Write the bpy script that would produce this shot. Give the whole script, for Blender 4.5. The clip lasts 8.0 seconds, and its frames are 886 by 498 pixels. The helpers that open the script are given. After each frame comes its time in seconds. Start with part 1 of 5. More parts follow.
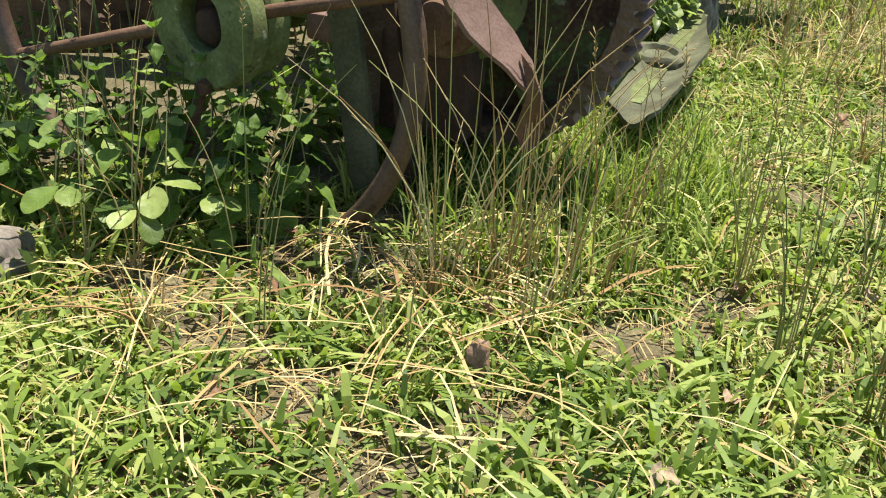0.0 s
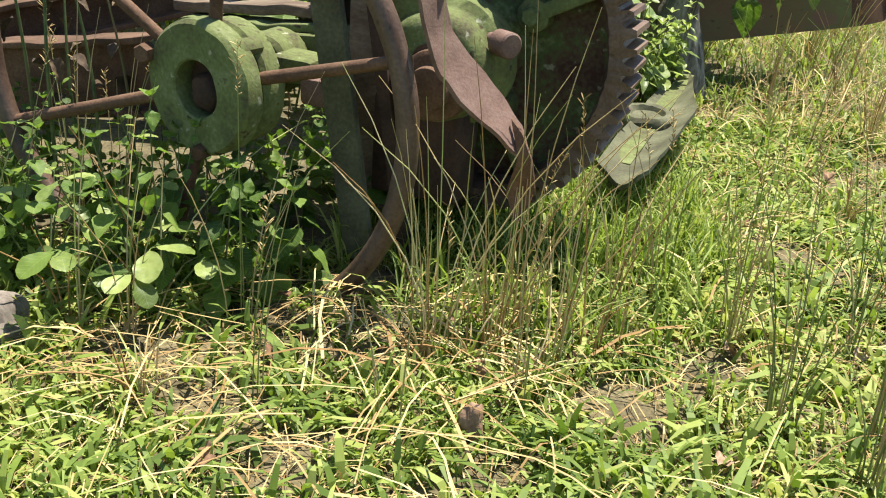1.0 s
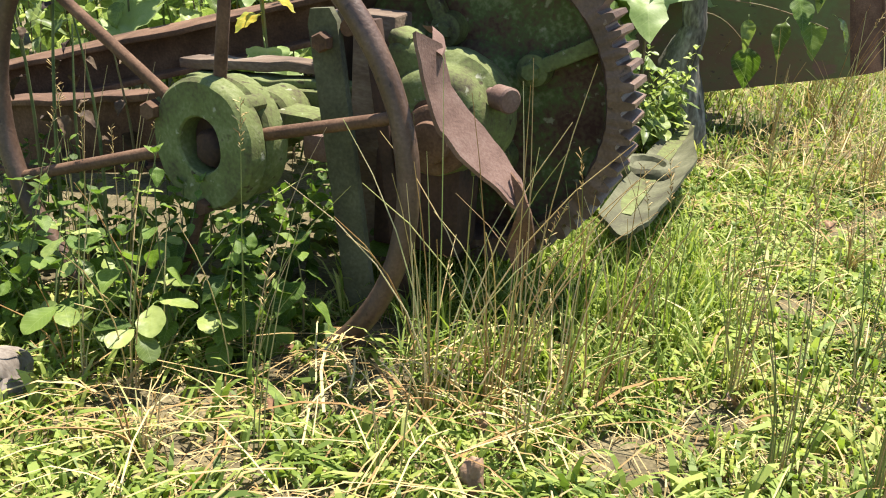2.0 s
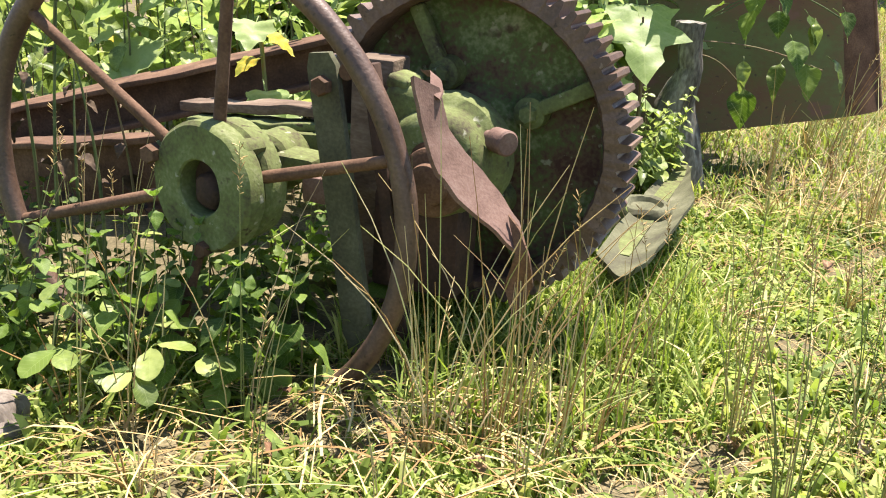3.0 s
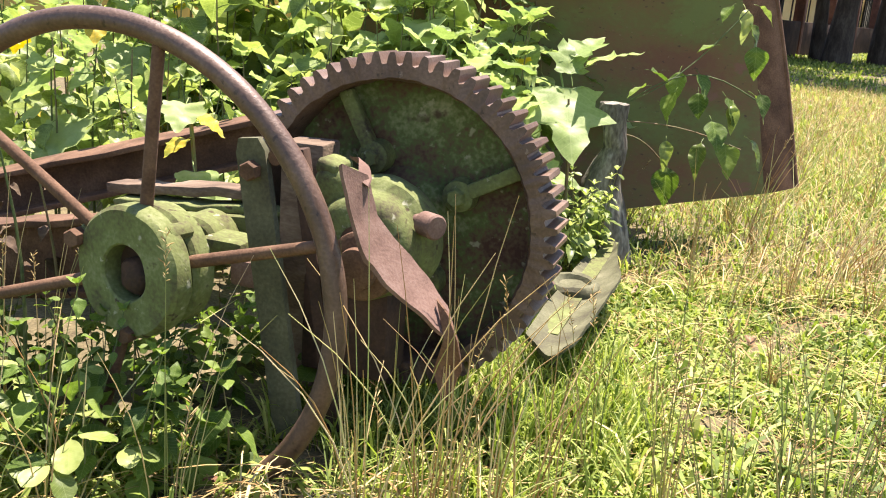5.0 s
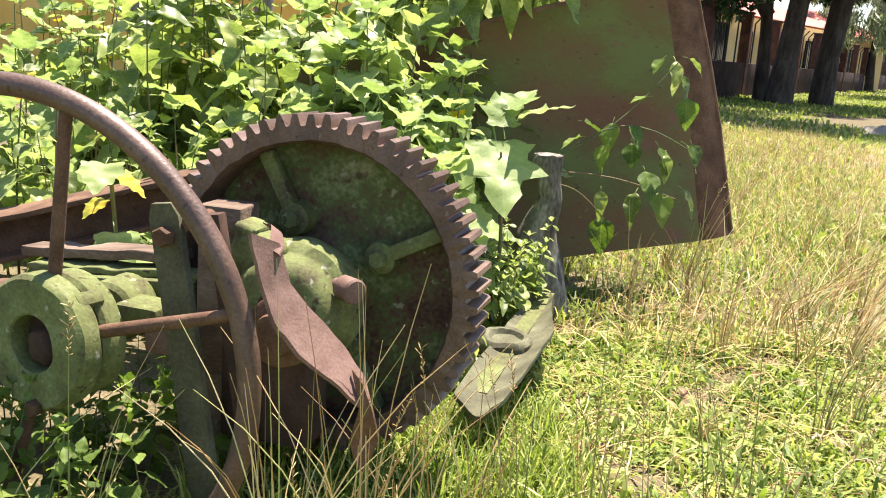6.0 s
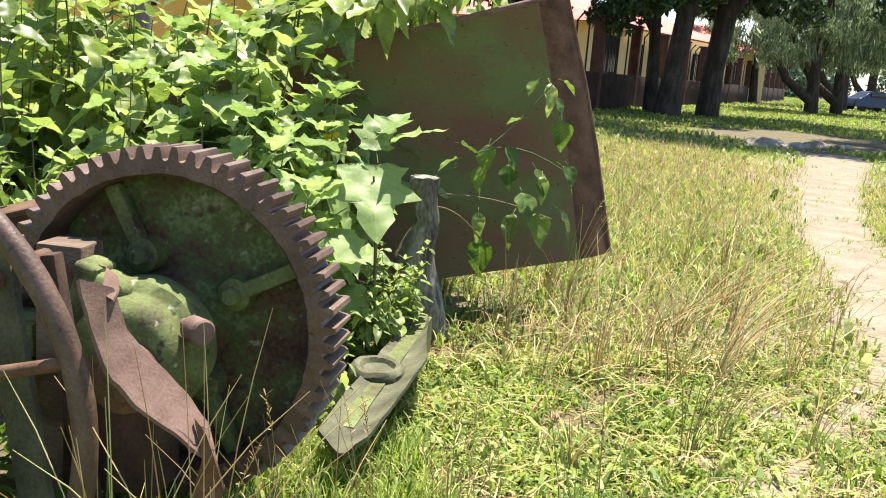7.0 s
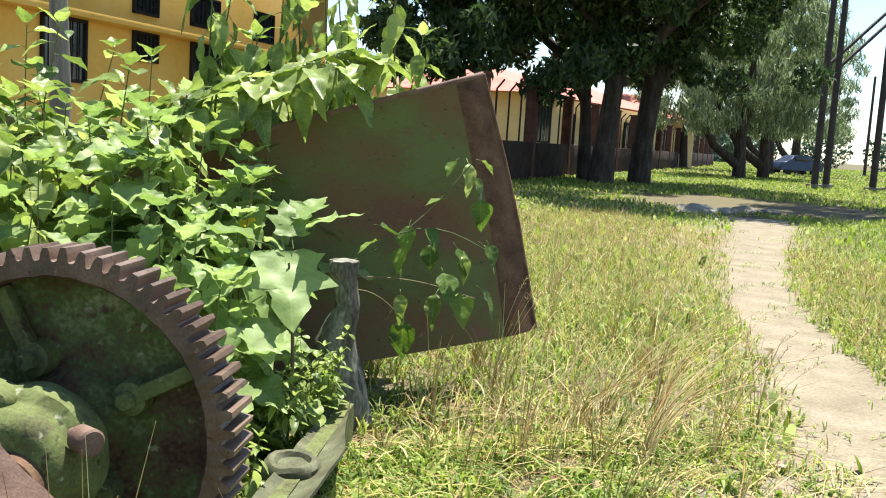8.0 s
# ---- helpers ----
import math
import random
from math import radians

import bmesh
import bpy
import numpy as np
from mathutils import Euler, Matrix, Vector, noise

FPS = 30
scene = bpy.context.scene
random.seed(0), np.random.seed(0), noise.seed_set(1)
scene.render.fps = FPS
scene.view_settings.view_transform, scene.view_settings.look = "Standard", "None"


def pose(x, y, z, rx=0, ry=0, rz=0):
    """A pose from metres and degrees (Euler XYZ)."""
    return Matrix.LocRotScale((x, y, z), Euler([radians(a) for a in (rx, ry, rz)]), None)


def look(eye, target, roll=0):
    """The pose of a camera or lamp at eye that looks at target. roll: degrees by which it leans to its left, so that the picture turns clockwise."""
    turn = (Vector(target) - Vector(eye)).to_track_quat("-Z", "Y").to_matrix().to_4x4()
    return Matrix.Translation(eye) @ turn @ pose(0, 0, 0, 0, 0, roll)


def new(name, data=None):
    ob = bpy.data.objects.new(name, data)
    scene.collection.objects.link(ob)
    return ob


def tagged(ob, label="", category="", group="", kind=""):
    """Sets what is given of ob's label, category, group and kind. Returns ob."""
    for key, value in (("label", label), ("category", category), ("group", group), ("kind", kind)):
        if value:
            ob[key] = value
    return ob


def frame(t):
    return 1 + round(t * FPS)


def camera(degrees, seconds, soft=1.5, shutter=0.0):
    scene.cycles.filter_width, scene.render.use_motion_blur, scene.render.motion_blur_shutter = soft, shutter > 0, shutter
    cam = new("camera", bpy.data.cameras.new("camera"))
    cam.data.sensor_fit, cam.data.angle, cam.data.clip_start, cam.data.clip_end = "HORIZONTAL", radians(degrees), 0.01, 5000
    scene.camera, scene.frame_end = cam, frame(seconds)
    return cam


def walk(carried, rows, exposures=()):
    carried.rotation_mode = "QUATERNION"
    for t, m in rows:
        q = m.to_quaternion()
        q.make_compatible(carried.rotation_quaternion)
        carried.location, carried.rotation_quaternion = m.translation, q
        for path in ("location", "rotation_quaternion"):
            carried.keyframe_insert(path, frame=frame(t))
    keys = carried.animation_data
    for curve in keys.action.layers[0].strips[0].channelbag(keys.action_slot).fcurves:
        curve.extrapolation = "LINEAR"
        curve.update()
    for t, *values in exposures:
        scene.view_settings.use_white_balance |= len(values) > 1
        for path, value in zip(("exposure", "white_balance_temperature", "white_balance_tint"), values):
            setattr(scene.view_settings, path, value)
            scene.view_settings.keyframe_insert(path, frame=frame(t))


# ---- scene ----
cam = camera(50.1, 8.0, 1.1)
METRES, EYE, TILT, LEAN, TURN = 0.42, 0.87, -27.5, -4.0, 0.0
ROWS = [
    (0.0, 0.0, 0.0, 0.0, 0.0, 0.0, -0.0),
    (0.5, -0.0046, -0.0169, 0.026, -0.3, 1.84, 0.15),
    (1.0, -0.0004, -0.04, 0.0395, -0.45, 3.21, 0.33),
    (1.5, 0.0193, -0.0614, 0.0495, -0.1, 4.68, 0.5),
    (3.0, 0.033, -0.0828, 0.072, -0.01, 8.45, 0.78),
    (3.5, 0.0207, -0.0869, 0.0746, -0.23, 9.33, 0.89),
    (4.0, 0.0058, -0.0905, 0.0834, -1.29, 9.99, 1.15),
    (5.5, 0.132, -0.1466, 0.1847, -4.96, 13.79, 2.29),
    (6.0, 0.2421, -0.1165, 0.2631, -6.27, 14.69, 3.06),
    (6.5, 0.3768, -0.0948, 0.3374, -8.87, 14.89, 4.28),
    (7.0, 0.4868, -0.0857, 0.3925, -11.76, 14.87, 5.38),
    (7.5, 0.6293, -0.078, 0.4463, -14.02, 15.89, 6.57),
    (8.0, 0.6972, -0.0818, 0.5097, -14.7, 18.7, 7.83),
]
walk(cam, [(t, pose(0, 0, EYE, TILT, LEAN, TURN) @ pose(METRES * x, METRES * y, METRES * z, 90 + pitch, roll, yaw)) for t, x, y, z, yaw, pitch, roll in ROWS],
     exposures=[(0.0, 1.15, 6500, 8), (1.5, 1.42, 6550, 11), (3.5, 1.76, 6700, 19), (5.5, 1.88, 6900, 22), (7.0, 1.60, 6500, 13), (8.0, 1.46, 6400, 7)])

# ---- light ----
world = bpy.data.worlds.new("world")
scene.world = world
world.use_nodes = True
SUN_EL, SUN_AZ = 71.0, 52.0      # azimuth, degrees anticlockwise from +x, of the place where the sun stands
_n = world.node_tree.nodes
_sky = _n.new("ShaderNodeTexSky")
_sky.sky_type = 'NISHITA'
_sky.sun_disc = False
_sky.dust_density = 0.3
_sky.ozone_density = 2.0
_sky.sun_elevation = radians(SUN_EL)
_sky.sun_rotation = radians(90 - SUN_AZ)
world.node_tree.links.new(_sky.outputs[0], _n["Background"].inputs[0])
_n["Background"].inputs[1].default_value = 0.085
sun = new("sun", bpy.data.lights.new("sun", 'SUN'))
sun.data.energy = 5.0
sun.data.angle = radians(0.5)
sun.data.color = (1.0, 0.95, 0.86)
_d = Vector((math.cos(radians(SUN_AZ)) * math.cos(radians(SUN_EL)), math.sin(radians(SUN_AZ)) * math.cos(radians(SUN_EL)), math.sin(radians(SUN_EL))))
sun.matrix_world = look(_d * 50, (0, 0, 0))


# ---- materials ----
def material(name, cols, scale=8.0, rough=0.8, metal=0.0, bump=0.3, fine=60.0, fine_amount=0.35, by_object=0.0, by_island=0.0, translucent=0.0, spec=0.3, pos=None, stretch=(1, 1, 1), vein=0.0, spots=()):
    """Noise at two scales between the colours of cols, with bump; spots: (scale, threshold, colour) of lichen, pits or scale."""
    m = bpy.data.materials.new(name)
    m.use_nodes = True
    t = m.node_tree
    L = t.links.new
    bsdf = t.nodes["Principled BSDF"]
    out = t.nodes["Material Output"]
    geo = t.nodes.new("ShaderNodeNewGeometry")
    mp = t.nodes.new("ShaderNodeMapping")
    mp.inputs["Scale"].default_value = stretch
    L(geo.outputs["Position"], mp.inputs[0])
    n1 = t.nodes.new("ShaderNodeTexNoise")
    n1.inputs["Scale"].default_value, n1.inputs["Detail"].default_value = scale, 5
    L(mp.outputs[0], n1.inputs["Vector"])
    n2 = t.nodes.new("ShaderNodeTexNoise")
    n2.inputs["Scale"].default_value, n2.inputs["Detail"].default_value = fine, 3
    L(mp.outputs[0], n2.inputs["Vector"])
    mix = t.nodes.new("ShaderNodeMix")
    mix.inputs[0].default_value = fine_amount
    L(n1.outputs[0], mix.inputs[2])
    L(n2.outputs[0], mix.inputs[3])
    fac = mix.outputs[0]
    for amount, src in ((by_object, "ob"), (by_island, "is")):
        if amount:
            info = t.nodes.new("ShaderNodeObjectInfo") if src == "ob" else geo
            o = info.outputs["Random"] if src == "ob" else info.outputs["Random Per Island"]
            ma = t.nodes.new("ShaderNodeMath")
            ma.operation = 'SUBTRACT'
            ma.inputs[1].default_value = 0.5
            L(o, ma.inputs[0])
            mb = t.nodes.new("ShaderNodeMath")
            mb.operation = 'MULTIPLY_ADD'
            mb.inputs[1].default_value = amount
            L(ma.outputs[0], mb.inputs[0])
            L(fac, mb.inputs[2])
            fac = mb.outputs[0]
    ramp = t.nodes.new("ShaderNodeValToRGB")
    el = ramp.color_ramp.elements
    k = len(cols)
    place = pos or [0.3 + 0.4 * i / max(1, k - 1) for i in range(k)]
    while len(el) < k:
        el.new(0.5)
    for e, p, c in zip(el, place, cols):
        e.position, e.color = p, (*c, 1)
    L(fac, ramp.inputs[0])
    colour = ramp.outputs[0]
    if vein:
        tc = t.nodes.new("ShaderNodeTexCoord")
        sep = t.nodes.new("ShaderNodeSeparateXYZ")
        L(tc.outputs["Object"], sep.inputs[0])

        def calc(op, a, c=None, d=None):
            nd = t.nodes.new("ShaderNodeMath")
            nd.operation = op
            for i, s in enumerate((a, c, d)):
                if s is None:
                    continue
                if isinstance(s, (int, float)):
                    nd.inputs[i].default_value = s
                else:
                    L(s, nd.inputs[i])
            return nd.outputs[0]
        ay = calc('ABSOLUTE', sep.outputs[1])
        mid = calc('LESS_THAN', ay, 0.008)
        run = calc('MULTIPLY_ADD', ay, -0.75, sep.outputs[0])
        saw = calc('FRACT', calc('MULTIPLY', run, 8.5))
        side = calc('LESS_THAN', saw, 0.09)
        both = calc('MULTIPLY', calc('MAXIMUM', mid, side), vein)
        mv = t.nodes.new("ShaderNodeMix")
        mv.data_type = 'RGBA'
        L(both, mv.inputs[0])
        L(colour, mv.inputs[6])
        mv.inputs[7].default_value = (0.42, 0.50, 0.20, 1)
        colour = mv.outputs[2]
    for s_scale, s_from, s_col in spots:
        n3 = t.nodes.new("ShaderNodeTexNoise")
        n3.inputs["Scale"].default_value, n3.inputs["Detail"].default_value = s_scale, 4
        L(mp.outputs[0], n3.inputs["Vector"])
        rg = t.nodes.new("ShaderNodeMapRange")
        rg.inputs["From Min"].default_value, rg.inputs["From Max"].default_value = s_from, s_from + 0.06
        rg.inputs["To Max"].default_value = 0.85
        L(n3.outputs[0], rg.inputs["Value"])
        mc = t.nodes.new("ShaderNodeMix")
        mc.data_type = 'RGBA'
        L(rg.outputs[0], mc.inputs[0])
        L(colour, mc.inputs[6])
        mc.inputs[7].default_value = (*s_col, 1)
        colour = mc.outputs[2]
    L(colour, bsdf.inputs["Base Color"])
    bsdf.inputs["Roughness"].default_value = rough
    bsdf.inputs["Metallic"].default_value = metal
    bsdf.inputs["Specular IOR Level"].default_value = spec
    if bump:
        b = t.nodes.new("ShaderNodeBump")
        b.inputs["Strength"].default_value = bump
        b.inputs["Distance"].default_value = 0.005
        L(mix.outputs[0], b.inputs["Height"])
        L(b.outputs[0], bsdf.inputs["Normal"])
    if translucent:
        tr = t.nodes.new("ShaderNodeBsdfTranslucent")
        hue = t.nodes.new("ShaderNodeHueSaturation")
        hue.inputs["Saturation"].default_value, hue.inputs["Value"].default_value = 1.1, 1.5
        L(colour, hue.inputs["Color"])
        L(hue.outputs[0], tr.inputs[0])
        ms = t.nodes.new("ShaderNodeMixShader")
        ms.inputs[0].default_value = translucent
        L(bsdf.outputs[0], ms.inputs[1])
        L(tr.outputs[0], ms.inputs[2])
        L(ms.outputs[0], out.inputs[0])
    return m


RUST = material("rust", [(0.048, 0.026, 0.014), (0.105, 0.056, 0.031), (0.18, 0.105, 0.062)], 14, 0.85, 0.0, 0.6, 160)
RUST_PALE = material("rust_pale", [(0.092, 0.052, 0.038), (0.148, 0.088, 0.066), (0.21, 0.14, 0.11)], 16, 0.8, 0.0, 0.5, 190)
RUST_RIM = material("rust_worn", [(0.048, 0.027, 0.017), (0.098, 0.057, 0.037), (0.17, 0.108, 0.075)], 10, 0.5, 0.1, 0.55, 140, spec=0.55, spots=[(38, 0.68, (0.20, 0.15, 0.12)), (55, 0.64, (0.03, 0.016, 0.01))])
RUST_DARK = material("rust_dark", [(0.02, 0.013, 0.009), (0.05, 0.028, 0.018), (0.085, 0.046, 0.028)], 12, 0.85, 0.0, 0.5, 120)
MOSS = material("mossy_green_paint", [(0.05, 0.038, 0.024), (0.09, 0.094, 0.036), (0.118, 0.142, 0.045), (0.21, 0.225, 0.11)], 13, 0.9, 0.0, 0.7, 120, pos=[0.32, 0.42, 0.53, 0.72], spots=[(42, 0.67, (0.30, 0.30, 0.21)), (26, 0.64, (0.04, 0.024, 0.014))])
DISC = material("mossy_plate", [(0.055, 0.026, 0.018), (0.085, 0.055, 0.03), (0.075, 0.105, 0.03), (0.20, 0.21, 0.11)], 8, 0.9, 0.0, 0.6, 90, pos=[0.36, 0.45, 0.54, 0.68], spots=[(30, 0.65, (0.24, 0.24, 0.15)), (14, 0.62, (0.05, 0.026, 0.016))])
BLADE = material("rusted_green_plate", [(0.135, 0.06, 0.03), (0.132, 0.082, 0.03), (0.112, 0.098, 0.028), (0.108, 0.132, 0.034)], 2.6, 0.62, 0.0, 0.45, 45, pos=[0.34, 0.44, 0.53, 0.62], fine_amount=0.22, stretch=(1, 1, 1.6), spec=0.4, spots=[(34, 0.66, (0.05, 0.025, 0.016)), (7, 0.63, (0.16, 0.075, 0.05)), (70, 0.68, (0.20, 0.14, 0.09))])
PALE_IRON = material("lichen_iron", [(0.04, 0.034, 0.022), (0.085, 0.086, 0.045), (0.15, 0.148, 0.088)], 11, 0.85, 0.0, 0.5, 130)
IRONGREY = material("grey_iron", [(0.05, 0.042, 0.034), (0.15, 0.14, 0.11), (0.38, 0.37, 0.31)], 9, 0.85, 0.0, 0.9, 60, pos=[0.38, 0.52, 0.70], stretch=(1.6, 1.6, 0.6), spots=[(9, 0.62, (0.04, 0.034, 0.028))])
WOOD = material("weathered_wood", [(0.06, 0.04, 0.028), (0.14, 0.098, 0.066), (0.24, 0.19, 0.135)], 9, 0.9, 0.0, 0.8, 90, stretch=(0.5, 2, 2))
WOODGREY = material("grey_wood", [(0.09, 0.07, 0.056), (0.19, 0.16, 0.13), (0.30, 0.265, 0.225)], 7, 0.9, 0.0, 0.6, 60, stretch=(3, 3, 0.4))
LEAF = material("leaf_green", [(0.10, 0.145, 0.034), (0.215, 0.28, 0.068), (0.34, 0.40, 0.125)], 14, 0.42, 0, 0.25, 120, 0.3, by_object=0.5, translucent=0.4, spec=0.3, vein=0.2)
LEAFBIG = material("leaf_pale_green", [(0.16, 0.23, 0.065), (0.25, 0.34, 0.11), (0.33, 0.405, 0.165)], 14, 0.5, 0, 0.25, 100, 0.3, by_object=0.35, translucent=0.4, spec=0.3, vein=0.2)
LEAFYELLOW = material("leaf_yellow", [(0.25, 0.27, 0.03), (0.5, 0.35, 0.03), (0.4, 0.36, 0.06)], 20, 0.5, 0, 0.2, 90, 0.3, by_object=0.3, translucent=0.35, vein=0.2)
# darker copy of leaf_green; its tone carries shade under the shaft and on creeper
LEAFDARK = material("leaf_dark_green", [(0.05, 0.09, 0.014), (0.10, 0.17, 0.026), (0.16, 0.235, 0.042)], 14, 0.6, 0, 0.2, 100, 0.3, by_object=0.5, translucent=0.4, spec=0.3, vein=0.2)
STEM = material("stem_green", [(0.06, 0.09, 0.03), (0.12, 0.15, 0.05), (0.16, 0.11, 0.06)], 20, 0.7, 0, 0.2, 100, by_object=0.4)
GRASS = material("grass_green", [(0.08, 0.128, 0.022), (0.175, 0.245, 0.04), (0.28, 0.345, 0.075), (0.42, 0.41, 0.14)], 2.0, 0.55, 0, 0, 30, 0.3, by_island=0.66, translucent=0.38, spec=0.3, pos=[0.15, 0.42, 0.65, 0.92])
STRAW = material("straw", [(0.24, 0.14, 0.05), (0.43, 0.31, 0.125), (0.54, 0.44, 0.21)], 3.0, 0.7, 0, 0, 30, 0.3, by_island=0.8, translucent=0.15, spec=0.3, pos=[0.15, 0.5, 0.85])
STRAWSTEM = material("straw_stem", [(0.30, 0.17, 0.06), (0.50, 0.36, 0.15), (0.66, 0.55, 0.30), (0.40, 0.44, 0.14)], 6.0, 0.7, 0, 0, 30, 0.3, by_object=0.9, translucent=0.15, spec=0.3, pos=[0.12, 0.4, 0.7, 0.92])
STALK = material("stalk", [(0.15, 0.18, 0.05), (0.27, 0.27, 0.085), (0.43, 0.35, 0.15), (0.44, 0.29, 0.15)], 3.0, 0.6, 0, 0, 30, 0.3, by_object=0.9, translucent=0.1, pos=[0.1, 0.4, 0.65, 0.95])
SOIL = material("soil_and_litter", [(0.04, 0.029, 0.018), (0.082, 0.068, 0.034), (0.14, 0.115, 0.06), (0.25, 0.195, 0.11)], 9.0, 0.95, 0, 0.9, 110, 0.5, pos=[0.3, 0.45, 0.58, 0.7])
SAND = material("sandy_path", [(0.125, 0.098, 0.062), (0.20, 0.165, 0.112), (0.27, 0.232, 0.168)], 3.5, 0.95, 0, 0.9, 60, 0.5, spots=[(22, 0.64, (0.10, 0.078, 0.045)), (90, 0.66, (0.34, 0.30, 0.23))])
CLAY = material("clay", [(0.16, 0.09, 0.05), (0.28, 0.17, 0.10), (0.36, 0.25, 0.17)], 25, 0.95, 0, 0.8, 150)
BARK = material("bark", [(0.02, 0.016, 0.012), (0.055, 0.042, 0.032), (0.11, 0.095, 0.075)], 4, 0.95, 0, 0.8, 25, stretch=(2, 2, 0.5))
# near-black brick: the trees' deep shade is put into the wall's colour
WALLSHADED = material("tree_shaded_brick", [(0.018, 0.012, 0.010), (0.04, 0.024, 0.018), (0.075, 0.042, 0.03)], 3, 0.95, 0, 0.5, 30)
YELLOW = material("yellow_wall", [(0.62, 0.36, 0.07), (0.72, 0.44, 0.10), (0.76, 0.5, 0.16)], 0.8, 0.9, 0, 0.1, 8, 0.3)
CREAM = material("cream_wall", [(0.66, 0.5, 0.22), (0.74, 0.58, 0.28), (0.78, 0.64, 0.34)], 0.8, 0.9, 0, 0.1, 8, 0.3)
ROOFRED = material("red_roof", [(0.42, 0.10, 0.07), (0.52, 0.15, 0.11), (0.58, 0.22, 0.17)], 2, 0.7, 0, 0.2, 20)
BRICK = material("red_brick", [(0.05, 0.025, 0.018), (0.10, 0.045, 0.032), (0.16, 0.075, 0.052)], 4, 0.9, 0, 0.4, 40)
IRON = material("dark_iron", [(0.015, 0.014, 0.013), (0.03, 0.028, 0.026)], 6, 0.6, 0.4, 0.1, 40)
WINDOW = material("dark_window", [(0.012, 0.014, 0.016), (0.03, 0.034, 0.04)], 3, 0.15, 0, 0.0, 20, spec=0.5)
POLE = material("pole_metal", [(0.03, 0.026, 0.024), (0.07, 0.06, 0.055)], 3, 0.7, 0.2, 0.1, 30)
STONE = material("pale_stone", [(0.10, 0.088, 0.065), (0.19, 0.172, 0.135), (0.30, 0.275, 0.22)], 3, 0.9, 0, 0.5, 30)
CARBLUE = material("dark_blue_paint", [(0.02, 0.03, 0.06), (0.035, 0.05, 0.09)], 3, 0.3, 0.2, 0, 30, spec=0.5)
TREELEAF = material("mango_leaf", [(0.02, 0.042, 0.014), (0.042, 0.078, 0.024), (0.085, 0.135, 0.045)], 2, 0.45, 0, 0, 10, by_island=0.6, translucent=0.2)
FEATHER = material("willowy_leaf", [(0.09, 0.13, 0.055), (0.17, 0.22, 0.105), (0.27, 0.32, 0.17)], 2, 0.55, 0, 0, 10, by_island=0.7, translucent=0.3)
FARGREEN = material("far_woods", [(0.05, 0.09, 0.05), (0.09, 0.14, 0.08), (0.14, 0.19, 0.12)], 1, 0.8, 0, 0, 10, by_island=0.6)


# ---- mesh helpers ----
def mesh_of(bm, mat, smooth=False):
    me = bpy.data.meshes.new("mesh")
    bmesh.ops.recalc_face_normals(bm, faces=bm.faces[:])
    bm.to_mesh(me)
    bm.free()
    me.materials.append(mat)
    if smooth:
        me.polygons.foreach_set("use_smooth", [True] * len(me.polygons))
        me.set_sharp_from_angle(angle=radians(40))
    return me


def thing(name, at, label, category, group="", kind=""):
    ob = new(name)
    ob.location = at
    ob.empty_display_size = 0.05
    return tagged(ob, label, category, group, kind)


def base_of(parent):
    """Where the parent's own origin lies in the world; parts sit at the world's."""
    return Vector(parent.location) if parent.parent is None else Vector((0, 0, 0))


def part(name, bm, mat, parent, label="", smooth=True):
    """Links a bmesh, in world metres, as one mesh under parent."""
    me = bm if isinstance(bm, bpy.types.Mesh) else mesh_of(bm, mat, smooth)
    ob = new(name, me)
    ob.parent = parent
    ob.matrix_parent_inverse = Matrix.Translation(-base_of(parent))
    return tagged(ob, label) if label else ob


def single(name, bm, mat, label, category, group="", kind="", smooth=True):
    return tagged(new(name, mesh_of(bm, mat, smooth)), label, category, group, kind)


def tube(bm, pts, radii, seg=10, cap=True):
    pts = [Vector(p) for p in pts]
    if not hasattr(radii, "__len__"):
        radii = [radii] * len(pts)
    rings = []
    ref = None
    for i, p in enumerate(pts):
        d = (pts[min(i + 1, len(pts) - 1)] - pts[max(i - 1, 0)]).normalized()
        if ref is None:
            ref = d.orthogonal().normalized()
        ref = (ref - d * ref.dot(d)).normalized()
        s = d.cross(ref)
        rings.append([bm.verts.new(p + radii[i] * (math.cos(2 * math.pi * k / seg) * ref + math.sin(2 * math.pi * k / seg) * s)) for k in range(seg)])
    for a, b in zip(rings, rings[1:]):
        for k in range(seg):
            bm.faces.new((a[k], a[(k + 1) % seg], b[(k + 1) % seg], b[k]))
    if cap:
        bm.faces.new(rings[0][::-1])
        bm.faces.new(rings[-1])
    return bm


def lathe(bm, c, axis, prof, seg=40, side=None):
    """Turns a profile of (along axis, radius) round the axis through c; closed when it starts and ends on the axis."""
    c, axis = Vector(c), Vector(axis).normalized()
    u = (Vector((0, 0, 1)) - axis * axis.z).normalized()
    v = axis.cross(u)
    rings = []
    for h, r in prof:
        if r < 1e-5:
            rings.append([bm.verts.new(c + axis * h)])
        else:
            rings.append([bm.verts.new(c + axis * h + r * (math.cos(2 * math.pi * k / seg) * u + math.sin(2 * math.pi * k / seg) * v)) for k in range(seg)])
    for a, b in zip(rings, rings[1:]):
        for k in range(seg):
            k2 = (k + 1) % seg
            if len(a) == 1 and len(b) > 1:
                bm.faces.new((a[0], b[k], b[k2]))
            elif len(b) == 1 and len(a) > 1:
                bm.faces.new((a[k], b[0], a[k2]))
            elif len(a) > 1:
                bm.faces.new((a[k], b[k], b[k2], a[k2]))
    return bm


